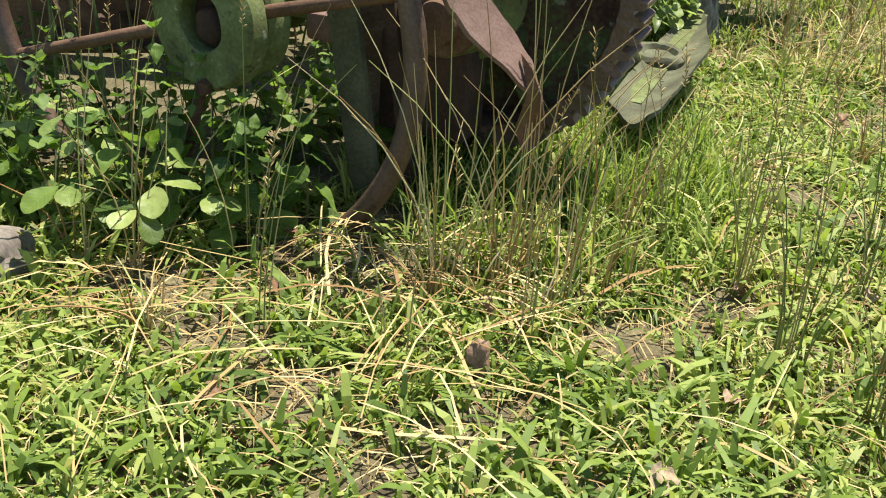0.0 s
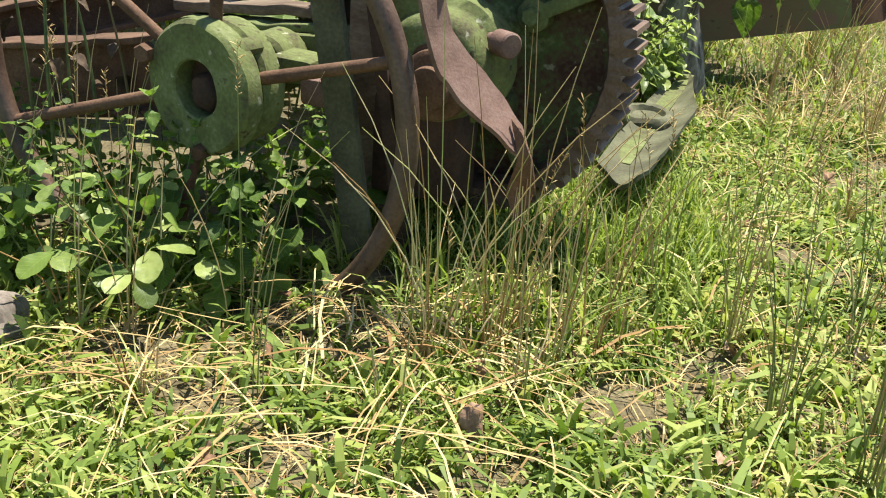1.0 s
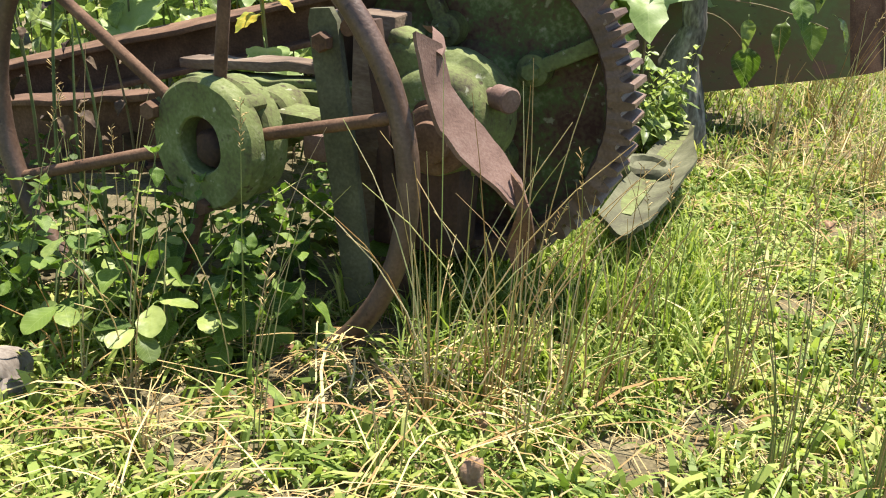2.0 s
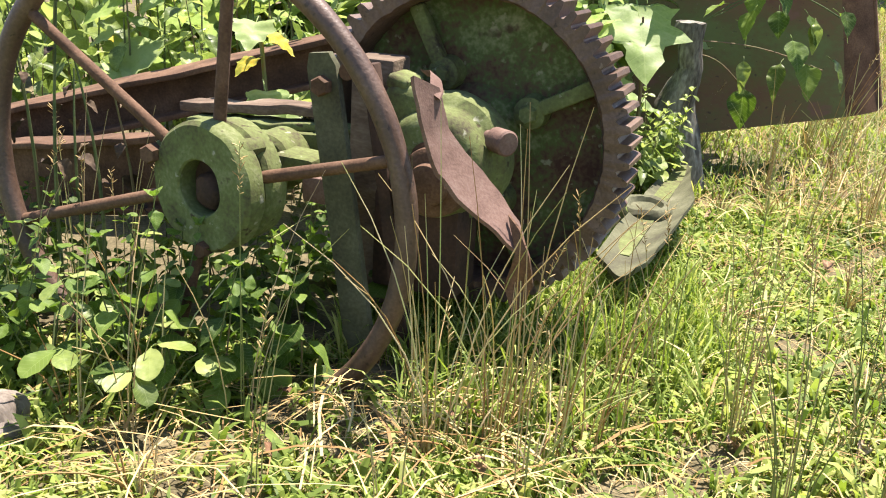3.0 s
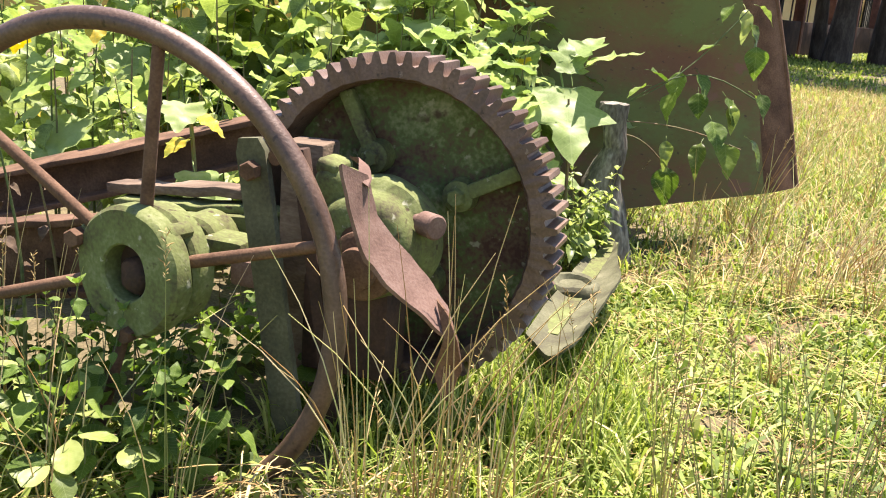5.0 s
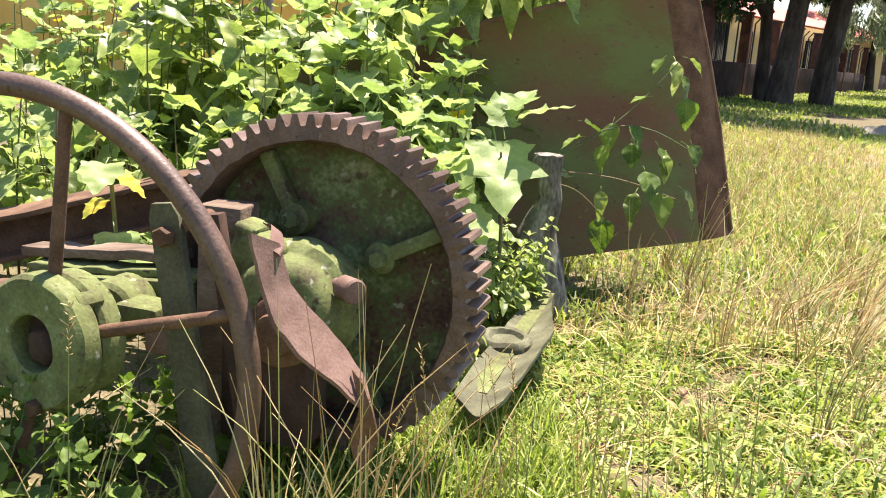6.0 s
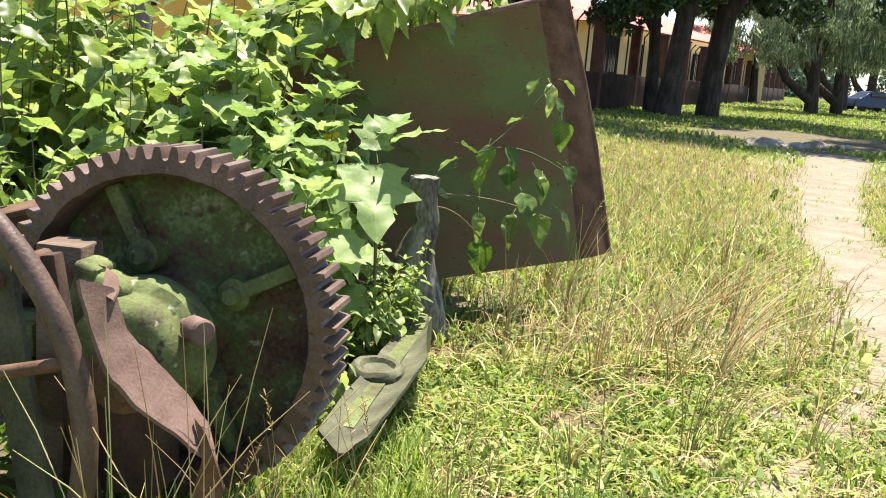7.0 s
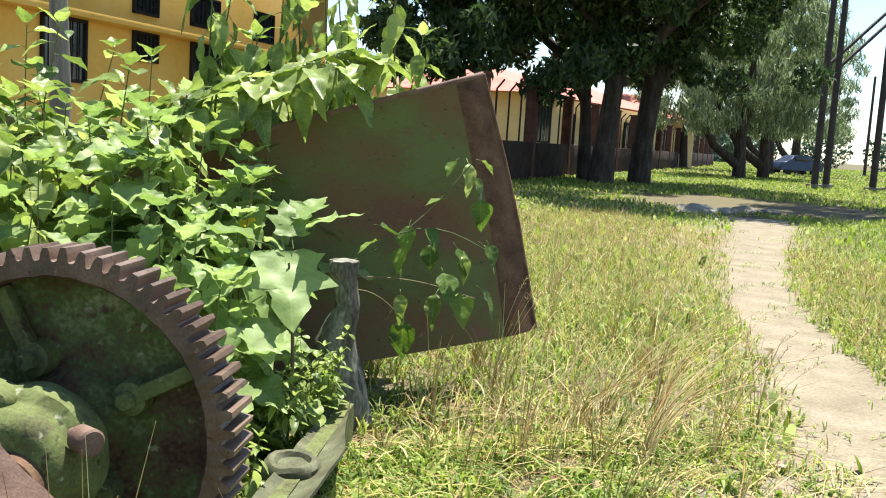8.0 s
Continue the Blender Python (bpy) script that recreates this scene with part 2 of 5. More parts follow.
def block(bm, c, size, ax=None, bevel=0.006, segs=2):
    """A bevelled block at c, with its sides along the columns of ax."""
    r = bmesh.ops.create_cube(bm, size=1.0)
    vs = r["verts"]
    m = ax.to_4x4() if ax is not None else Matrix.Identity(4)
    bmesh.ops.transform(bm, matrix=Matrix.Translation(c) @ m @ Matrix.Diagonal((*size, 1)), verts=vs)
    if bevel:
        es = list({e for v in vs for e in v.link_edges})
        bmesh.ops.bevel(bm, geom=es, offset=bevel, segments=segs, affect='EDGES', profile=0.5)
    return bm


def slab(bm, left, right, thick, nrm):
    """A plate between two rails of points."""
    left, right, nrm = [Vector(p) for p in left], [Vector(p) for p in right], Vector(nrm).normalized() * thick * 0.5
    g = []
    for l, r in zip(left, right):
        g.append([bm.verts.new(l + nrm), bm.verts.new(r + nrm), bm.verts.new(r - nrm), bm.verts.new(l - nrm)])
    for a, b in zip(g, g[1:]):
        for k in range(4):
            bm.faces.new((a[k], a[(k + 1) % 4], b[(k + 1) % 4], b[k]))
    bm.faces.new(g[0][::-1])
    bm.faces.new(g[-1])
    return bm


def axes(x, z=(0, 0, 1)):
    """A turn whose x runs along x and whose z is near z."""
    x = Vector(x).normalized()
    y = Vector(z).cross(x).normalized()
    return Matrix((x, y, x.cross(y))).transposed()


def beam(bm, a, b, w, h, bevel=0.006, z=(0, 0, 1)):
    a, b = Vector(a), Vector(b)
    return block(bm, (a + b) / 2, ((b - a).length, w, h), axes(b - a, z), bevel)


def hexbolt(bm, c, axis, r, h, seg=6):
    return lathe(bm, c, axis, [(0, r), (h * 0.85, r), (h, r * 0.85), (h, 0)], seg)


def roughen(bm, amount, scale=20.0):
    for v in bm.verts:
        v.co += noise.noise_vector(v.co * scale) * amount
    return bm


# ---- ground ----
def relief(x, y):
    """Height of the ground."""
    near = max(0.0, 1 - math.hypot(x - 0.4, y - 2.0) / 9)
    return near * (0.018 * noise.noise(Vector((x * 1.3, y * 1.3, 0))) + 0.01 * noise.noise(Vector((x * 5, y * 5, 3))))


def spaced(lo, hi, mid, n):
    t = np.linspace(-1, 1, n)
    s = np.sign(t) * np.abs(t) ** 4
    return [mid + (hi - mid) * v if v > 0 else mid + (mid - lo) * v for v in s]


def sheet(xs, ys, height):
    bm = bmesh.new()
    g = [[bm.verts.new((x, y, height(x, y))) for x in xs] for y in ys]
    for r, q in zip(g, g[1:]):
        for k in range(len(xs) - 1):
            bm.faces.new((r[k], r[k + 1], q[k + 1], q[k]))
    return bm


single("ground", sheet(spaced(-900, 900, 0.5, 140), spaced(-400, 1500, 2.0, 140), relief), SOIL, "green turf with dry litter and soil", "ground", kind="structure")

# sandy footpath that runs off between the trees
PATH = [(-6.0, -30.0, 0.4), (-1.0, -9.0, 0.36), (2.0, 0.0, 0.36), (2.95, 2.4, 0.42), (3.2, 3.1, 0.42), (3.45, 3.75, 0.33), (3.88, 4.6, 0.25), (4.55, 5.86, 0.26), (5.39, 7.2, 0.29), (6.87, 9.33, 0.36), (9.8, 13.3, 0.5), (10.6, 14.7, 0.5)]


def path_at(t):
    i = min(int(t), len(PATH) - 2)
    a, b = np.array(PATH[i]), np.array(PATH[i + 1])
    return a + (b - a) * (t - i)


bm = bmesh.new()
rows = []
for k in range(40 * (len(PATH) - 1) + 1):
    t = k / 40
    x, y, w = path_at(t)
    x2, y2, _ = path_at(min(t + 0.1, len(PATH) - 1))
    x1, y1, _ = path_at(max(t - 0.1, 0))
    d = Vector((x2 - x1, y2 - y1, 0)).normalized()
    s = Vector((d.y, -d.x, 0))
    row = []
    for j in range(9):
        edge_in = abs(j / 4 - 1) ** 3
        o = (j / 4 - 1) * w * (3.0 if j < 4 else 1.6) * (1 + edge_in * (0.3 * noise.noise(Vector((t * 2.3, j > 4, 7))) + 0.12 * noise.noise(Vector((t * 9, j > 4, 2)))))
        p = Vector((x, y, 0)) + s * o
        p.z = relief(p.x, p.y) + 0.004 + 0.004 * (1 - abs(j / 4 - 1) ** 2)
        row.append(bm.verts.new(p))
    rows.append(row)
for a, b in zip(rows, rows[1:]):
    for j in range(8):
        bm.faces.new((a[j], a[j + 1], b[j + 1], b[j]))
single("footpath", bm, SAND, "trodden pale sandy footpath through grass", "path", kind="structure")

# ---- the machine ----
U, N, Z = Vector((0.92, -0.391, 0)), Vector((-0.391, -0.92, 0)), Vector((0, 0, 1))
G = Vector((0.108, 2.094, 0.455))
AX = Matrix((U, N, Z)).transposed()


def mp(a, b, c):
    """A point right of, in front of and above the gear's centre."""
    return G + a * U + b * N + c * Z


# big gear
gear = thing("spur_gear", mp(0, 0, -0.379), "large rusted iron spur gear with a mossy green plate", "gear")
TEETH, R_TIP, R_ROOT, R_IN, HALF = 62, 0.381, 0.352, 0.318, 0.048
bm = bmesh.new()
prof = []
for k in range(TEETH):
    for f, r in ((-0.46, R_ROOT), (-0.33, R_ROOT + 0.003), (-0.23, R_TIP - 0.009), (-0.13, R_TIP - 0.001), (0.13, R_TIP - 0.001), (0.23, R_TIP - 0.009), (0.33, R_ROOT + 0.003)):
        prof.append((2 * math.pi * (k + f) / TEETH, r * (1 + 0.004 * noise.noise(Vector((k * 3.1, r, 0))))))
loops = []
for b, rr in ((HALF, None), (-0.072, None), (-0.072, R_IN), (HALF * 0.8, R_IN), (HALF, R_IN + 0.006)):
    loops.append([bm.verts.new(mp((rr or r) * math.cos(a), b, (rr or r) * math.sin(a))) for a, r in prof])
m_ = len(prof)
for i in range(5):
    p, q = loops[i], loops[(i + 1) % 5]
    for k in range(m_):
        bm.faces.new((p[k], p[(k + 1) % m_], q[(k + 1) % m_], q[k]))
part("toothed_ring", roughen(roughen(bm, 0.0032, 55), 0.0022, 22), RUST_RIM, gear, "rusted toothed ring")
bm = bmesh.new()
lathe(bm, mp(0, -0.07, 0), N, [(0, 0), (0, 0.322), (0.022, 0.322), (0.024, 0.30), (0.022, 0.12), (0.05, 0.10), (0.062, 0.075), (0.062, 0)], 64)
part("back_plate", roughen(bm, 0.002, 14), DISC, gear, "mossy green back plate")
for ang in (28, 118, 208, 298):
    a = radians(ang)
    e = Vector((math.cos(a), math.sin(a)))
    bm = bmesh.new()
    beam(bm, mp(0.16 * e.x, -0.018, 0.16 * e.y), mp(0.319 * e.x, -0.018, 0.319 * e.y), 0.034, 0.034, 0.006, z=N)
    lathe(bm, mp(0.155 * e.x, -0.05, 0.155 * e.y), N, [(0, 0), (0, 0.04), (0.045, 0.036), (0.05, 0.028), (0.05, 0)], 24)
    arm = part("arm", roughen(bm, 0.0015, 30), MOSS, gear)
    bm = bmesh.new()
    hexbolt(bm, mp(0.155 * e.x, -0.001, 0.155 * e.y), N, 0.021, 0.022)
    part("bolt", bm, MOSS, arm)

# bearing in front of the gear
bearing = thing("pillow_block", mp(-0.05, 0.17, -0.36), "moss-covered iron bearing block on a timber post", "bearing")
bm = bmesh.new()
lathe(bm, mp(0.0, 0.07, -0.02), N, [(0, 0), (0, 0.128), (0.010, 0.140), (0.055, 0.144), (0.075, 0.139), (0.086, 0.124), (0.092, 0.119), (0.125, 0.117), (0.145, 0.110), (0.157, 0.096), (0.162, 0.075), (0.162, 0)], 56)
part("housing", roughen(bm, 0.003, 25), MOSS, bearing)
bm = bmesh.new()
block(bm, mp(-0.075, 0.15, 0.075), (0.115, 0.10, 0.12), axes(U - Z * 0.25, Z), 0.026, 3)
block(bm, mp(-0.095, 0.15, 0.135), (0.055, 0.085, 0.035), axes(U - Z * 0.3, Z), 0.010)
part("lug", roughen(roughen(bm, 0.006, 22), 0.003, 60), MOSS, bearing)
bm = bmesh.new()
block(bm, mp(-0.03, 0.15, -0.20), (0.20, 0.12, 0.22), AX, 0.012)
part("pedestal", roughen(bm, 0.004, 18), RUST_DARK, bearing, "dark rusted pedestal")
bm = bmesh.new()
lathe(bm, mp(0.02, 0.225, -0.045), N, [(0, 0), (0, 0.075), (0.03, 0.072), (0.038, 0.06), (0.038, 0.045), (0.058, 0.042), (0.062, 0.03), (0.062, 0)], 36)
part("end_cap", roughen(bm, 0.0015, 30), RUST, bearing, "brown rusted end cap")
bm = bmesh.new()
d = (U * 0.82 + N * 0.57).normalized()
p = mp(0.157, 0.19, 0.044)
lathe(bm, p - d * 0.10, d, [(0, 0), (0, 0.015), (0.055, 0.015), (0.056, 0.026), (0.098, 0.027), (0.102, 0.023), (0.102, 0)], 24)
part("pin", bm, RUST_PALE, bearing, "rusted pin with round head")
bm = bmesh.new()
tube(bm, [mp(0, -0.16, 0), mp(0, 0.24, 0)], 0.034, 20)
part("shaft", bm, RUST, bearing)

post = thing("timber_post", mp(-0.16, 0.12, -0.45), "split weathered wooden post beside the bearing", "post")
bm = bmesh.new()
block(bm, mp(-0.165, 0.12, -0.12), (0.10, 0.09, 0.60), AX, 0.006)
part("post_body", roughen(bm, 0.005, 22), WOOD, post)

# bent rusted strap
strap = thing("bent_metal_strap", (0.19, 1.57, 0.2), "bent flat rusted iron strap hanging from the bearing", "strap")
LEFTS = [(-0.016, 1.60, 0.662), (-0.004, 1.60, 0.610), (0.008, 1.60, 0.558), (0.034, 1.60, 0.493), (0.074, 1.60, 0.450), (0.119, 1.60, 0.412), (0.165, 1.60, 0.374), (0.204, 1.602, 0.345)]
RIGHTS = [(0.031, 1.66, 0.636), (0.038, 1.665, 0.600), (0.049, 1.67, 0.563), (0.083, 1.67, 0.520), (0.126, 1.67, 0.474), (0.160, 1.665, 0.436), (0.189, 1.65, 0.400), (0.207, 1.604, 0.347)]
bm = bmesh.new()


def finer(ps, k=4):
    out = []
    for a, b in zip(ps, ps[1:]):
        out += [tuple(Vector(a).lerp(Vector(b), i / k)) for i in range(k)]
    return out + [ps[-1]]


slab(bm, finer(LEFTS), finer(RIGHTS), 0.008, (0.7, -0.4, 0.56))
part("strap_body", roughen(bm, 0.004, 22), RUST_PALE, strap)
bm = bmesh.new()
slab(bm, finer([(0.170, 1.63, 0.42), (0.185, 1.60, 0.36), (0.170, 1.61, 0.29), (0.19, 1.60, 0.24)]), finer([(0.19, 1.61, 0.40), (0.208, 1.575, 0.36), (0.225, 1.61, 0.29), (0.20, 1.60, 0.235)]), 0.007, (-0.3, -0.9, -0.2))
part("folded_tip", roughen(bm, 0.003, 22), RUST, strap, "darker folded end")
bm = bmesh.new()
slab(bm, finer([(0.012, 1.645, 0.632), (0.016, 1.675, 0.650), (0.014, 1.72, 0.655), (-0.004, 1.77, 0.648)]), finer([(0.034, 1.64, 0.618), (0.040, 1.675, 0.632), (0.033, 1.72, 0.642), (0.008, 1.775, 0.640)]), 0.005, (-0.3, -0.5, 0.8))
part("twisted_neck", roughen(bm, 0.004, 30), RUST_PALE, strap)

# hand wheel
WC = Vector((-0.4637, 1.8516, 0.3793))
_az, _elv, WR = radians(-20.3), radians(2.7), 0.4824
WN = Vector((math.sin(_az) * math.cos(_elv), -math.cos(_az) * math.cos(_elv), math.sin(_elv)))
WU = Z.cross(WN).normalized()
WV = WN.cross(WU)


def rim_at(deg, k=1.0):
    a = radians(deg)
    r = WR * k * (1 - 0.0097 * math.cos(2 * a) - 0.0515 * math.sin(2 * a))
    return WC + r * (math.cos(a) * WU + math.sin(a) * WV)


wheel = thing("hand_wheel", (-0.44, 1.85, 0.0), "large rusted hand wheel with round spokes and mossy hub", "wheel")
bm = bmesh.new()
tube(bm, [rim_at(d) for d in range(-49, 249, 3)], [0.0225 + 0.0015 * noise.noise(Vector((d * 0.1, 0, 0))) for d in range(-49, 249, 3)], 16)
part("rim", bm, RUST_RIM, wheel, "worn brown tubular rim")
HC = Vector((-0.436, 1.816, 0.383))
HN = Vector((math.sin(radians(-33)), -math.cos(radians(-33)), 0))
HU = Z.cross(HN)
for d in (14, 79, 141, 198, 262):
    bm = bmesh.new()
    e = (rim_at(d) - WC).normalized()
    tube(bm, [HC - N * 0.045 + e * 0.07, (HC - N * 0.045 + e * 0.07).lerp(rim_at(d), 0.5), rim_at(d)], [0.0135, 0.013, 0.0125], 12)
    part("spoke", bm, RUST, wheel)
bm = bmesh.new()
lathe(bm, HC - HN * 0.055, HN, [(0, 0.058), (0, 0.128), (0.008, 0.135), (0.046, 0.135), (0.055, 0.127), (0.056, 0.060), (0.052, 0.056), (0.0, 0.056)], 48)
hub = part("hub_plate", roughen(bm, 0.003, 20), MOSS, wheel, "moss-green front hub plate with a round hole")
bm = bmesh.new()
block(bm, HC + HU * 0.085 + Z * 0.09 - HN * 0.06, (0.035, 0.07, 0.03), axes(HU + Z * -0.9, Z), 0.012)
part("clamp_ear", roughen(bm, 0.004, 22), MOSS, wheel)
bm = bmesh.new()
block(bm, HC - HU * 0.118 + Z * 0.052 - HN * 0.04, (0.05, 0.06, 0.05), AX, 0.014)
part("clamp_ear", roughen(bm, 0.004, 22), MOSS, wheel)
bm = bmesh.new()
lathe(bm, HC - HN * 0.125, HN, [(0, 0.03), (0, 0.118), (0.008, 0.128), (0.05, 0.128), (0.058, 0.12), (0.058, 0.03)], 48)
part("rear_hub_plate", roughen(bm, 0.003, 20), MOSS, wheel)
bm = bmesh.new()
lathe(bm, HC - HN * 0.075, HN, [(0, 0), (0, 0.1), (0.03, 0.1), (0.03, 0)], 32)
part("spoke_collar", bm, RUST_DARK, wheel)
# shaft end in dark rust: the bore's deep shade is put into its colour
bm = bmesh.new()
lathe(bm, HC - HN * 0.07 + Z * -0.012, HN, [(0, 0), (0, 0.038), (0.04, 0.037), (0.05, 0.031), (0.054, 0.016), (0.054, 0)], 20)
part("shaft_end", roughen(bm, 0.006, 40), RUST_DARK, wheel)
for c, r in ((HC - HU * 0.132 + Z * 0.05 - HN * 0.01, 0.021), (HC + U * 0.01 - Z * 0.125 - N * 0.01, 0.018)):
    bm = bmesh.new()
    hexbolt(bm, c, N, r, 0.03)
    part("bolt", bm, RUST, wheel)

# hand-wheel shaft, its bearing and the frame it sits on
worm = thing("shaft_bearing", mp(-0.32, 0.28, -0.2), "mossy bearing that carries the hand wheel's shaft", "bearing")
bm = bmesh.new()
tube(bm, [HC - N * 0.05, HC - N * 0.62], 0.028, 18)
part("shaft", bm, RUST_DARK, worm)
bm = bmesh.new()
block(bm, HC - N * 0.25 + U * 0.09 + Z * 0.01, (0.11, 0.10, 0.06), AX, 0.018)
lathe(bm, HC - N * 0.34, N, [(0, 0), (0, 0.06), (0.01, 0.07), (0.10, 0.07), (0.11, 0.06), (0.11, 0)], 28)
part("casing", roughen(bm, 0.003, 20), MOSS, worm)
bm = bmesh.new()
block(bm, HC - N * 0.20 + U * 0.17 + Z * -0.02, (0.08, 0.05, 0.06), AX, 0.012)
part("clamp", roughen(bm, 0.002, 20), RUST_PALE, worm)

lever = thing("flat_lever", (-0.104, 1.861, 0.0), "upright flat iron lever, mossy green and rusted", "lever")
bm = bmesh.new()
la, lb = Vector((-0.203, 1.903, 0.642)), Vector((-0.104, 1.861, 0.02))
d = (lb - la).normalized()
sx = (U - d * U.dot(d)).normalized()
slab(bm, [la - sx * 0.024 - d * 0.014, la - sx * 0.033 + d * 0.015, lb - sx * 0.033], [la + sx * 0.02 - d * 0.012, la + sx * 0.033 + d * 0.015, lb + sx * 0.033], 0.018, d.cross(sx))
part("bar", roughen(bm, 0.001, 30), PALE_IRON, lever)
bm = bmesh.new()
nb = d.cross(sx)
nb = nb if nb.y < 0 else -nb
hexbolt(bm, la + d * 0.052 + nb * 0.009, nb, 0.021, 0.024)
part("bolt", bm, RUST, lever)
link = thing("connecting_rod", (-0.02, 1.87, 0.0), "dark rusted rod with a threaded end", "rod")
bm = bmesh.new()
beam(bm, la + sx * 0.085 - nb * 0.05 - Z * 0.02, lb + sx * 0.085 - nb * 0.05, 0.03, 0.034, 0.004, z=nb)
part("rod", roughen(bm, 0.001, 30), RUST_DARK, link)
bm = bmesh.new()
tube(bm, [la + sx * 0.05 + d * 0.03 - nb * 0.08, la + sx * 0.05 + d * 0.03 + nb * 0.0], 0.017, 12)
part("threaded_pin", bm, RUST, link)


def frame_beam(name, label, a, b, w, h, mat, kind="beam"):
    t = thing(name, (Vector(a) + Vector(b)) / 2 - Vector((0, 0, h)), label, kind)
    bm = bmesh.new()
    beam(bm, a, b, w, 0.016, 0.003)
    bmesh.ops.subdivide_edges(bm, edges=[e for e in bm.edges if e.calc_length() > 0.3], cuts=24)
    part("top_flange", roughen(roughen(bm, 0.007, 9), 0.004, 40), mat, t)
    bm = bmesh.new()
    beam(bm, Vector(a) - Z * (h / 2), Vector(b) - Z * (h / 2), 0.02, h - 0.018, 0.002)
    part("web", roughen(bm, 0.002, 15), mat, t)
    bm = bmesh.new()
    beam(bm, Vector(a) - Z * h, Vector(b) - Z * h, w, 0.016, 0.003)
    part("bottom_flange", roughen(bm, 0.003, 15), mat, t)
    return t


frame_beam("frame_beam", "rusted iron frame beam under the hand wheel's shaft", (-1.75, 2.62, 0.19), (-0.46, 2.105, 0.430), 0.10, 0.17, RUST)
frame_beam("frame_beam", "rusted iron frame beam half hidden by weeds", (-1.9, 2.70, 0.14), (-0.15, 2.82, 0.61), 0.17, 0.12, RUST)
cross = frame_beam("cross_beam", "mossy green iron cross beam with a bolt", (-0.56, 2.30, 0.425), (-0.10, 2.10, 0.46), 0.07, 0.075, MOSS)
bm = bmesh.new()
beam(bm, (-0.50, 2.225, 0.385), (-0.16, 2.08, 0.415), 0.03, 0.07, 0.008)
part("face_plate", roughen(bm, 0.004, 16), MOSS, cross)
bm = bmesh.new()
hexbolt(bm, (-0.325, 2.125, 0.405), N, 0.018, 0.024)
part("bolt", bm, MOSS, cross)
plank = thing("broken_plank", (-0.35, 2.3, 0.44), "split grey-brown plank lying on the beam", "plank")
bm = bmesh.new()
beam(bm, (-0.58, 2.34, 0.448), (-0.20, 2.17, 0.487), 0.07, 0.024, 0.004)
bmesh.ops.subdivide_edges(bm, edges=[e for e in bm.edges if e.calc_length() > 0.2], cuts=14)
part("plank_body", roughen(bm, 0.009, 14), WOOD, plank)

# skid at the gear's foot, swept up into an arm
skid = thing("cast_skid", (0.8, 2.8, 0.0), "pale lichen-covered iron skid swept up into an arm", "skid")
L_ = [(0.466, 2.145, 0.155), (0.452, 2.20, 0.16), (0.52, 2.40, 0.155), (0.63, 2.65, 0.155), (0.74, 2.92, 0.15), (0.84, 3.15, 0.145), (0.90, 3.34, 0.14)]
R_ = [(0.522, 2.078, 0.15), (0.556, 2.115, 0.155), (0.668, 2.35, 0.155), (0.83, 2.72, 0.155), (0.875, 2.95, 0.155), (0.93, 3.16, 0.14), (0.97, 3.34, 0.12)]
bm = bmesh.new()
lo, hi = [], []
for p, q in zip(finer(L_, 4), finer(R_, 4)):
    p, q = Vector(p), Vector(q)
    cross_pts = [p.lerp(q, k / 8) + Z * (-0.022 * math.sin(math.pi * k / 8) + 0.020 * (k / 8) ** 3) for k in range(9)]
    hi.append([bm.verts.new(c) for c in cross_pts])
    lo.append([bm.verts.new(c - Z * 0.013) for c in cross_pts])
for g_rows, flip in ((hi, 1), (lo, -1)):
    for a, b in zip(g_rows, g_rows[1:]):
        for k in range(8):
            bm.faces.new((a[k], a[k + 1], b[k + 1], b[k])[::flip])
border = [(0, k) for k in range(9)] + [(i, 8) for i in range(1, len(hi))] + [(len(hi) - 1, k) for k in range(7, -1, -1)] + [(i, 0) for i in range(len(hi) - 2, 0, -1)]
for (a, b), (c, d) in zip(border, border[1:] + border[:1]):
    bm.faces.new((hi[a][b], hi[c][d], lo[c][d], lo[a][b]))
part("sole", roughen(bm, 0.004, 12), PALE_IRON, skid)
bm = bmesh.new()
lathe(bm, (0.668, 2.66, 0.125), (0, -0.1, 1), [(0, 0), (0, 0.085), (0.036, 0.078), (0.046, 0.066), (0.044, 0.052), (0.03, 0.044), (0.026, 0)], 28)
part("socket", roughen(roughen(bm, 0.008, 14), 0.003, 50), PALE_IRON, skid, "short round open socket")
bm = bmesh.new()
slab(bm, [(0.52, 2.26, 0.0), (0.52, 2.26, 0.14)], [(0.95, 3.3, 0.0), (0.95, 3.3, 0.14)], 0.05, (0.9, -0.4, 0))
part("foot", roughen(bm, 0.004, 12), MOSS, skid)
bm = bmesh.new()
arm_pts = [(0.975, 3.47, -0.02, 0.115), (0.965, 3.48, 0.07, 0.115), (0.938, 3.49, 0.22, 0.102), (0.935, 3.50, 0.33, 0.076), (0.955, 3.50, 0.40, 0.058), (0.972, 3.50, 0.46, 0.046), (0.960, 3.50, 0.54, 0.048), (0.950, 3.50, 0.60, 0.056), (0.952, 3.50, 0.625, 0.052)]
arm_rings = []
for x, y, z, w in arm_pts:
    arm_rings.append([bm.verts.new((x + w * math.cos(radians(30 * k)), y + (0.045 + 0.2 * w) * math.sin(radians(30 * k)), z)) for k in range(12)])
for a, b in zip(arm_rings, arm_rings[1:]):
    for k in range(12):
        bm.faces.new((a[k], a[(k + 1) % 12], b[(k + 1) % 12], b[k]))
bm.faces.new(arm_rings[0][::-1])
bm.faces.new(arm_rings[-1])
bmesh.ops.subdivide_edges(bm, edges=bm.edges[:], cuts=2, use_grid_fill=True)
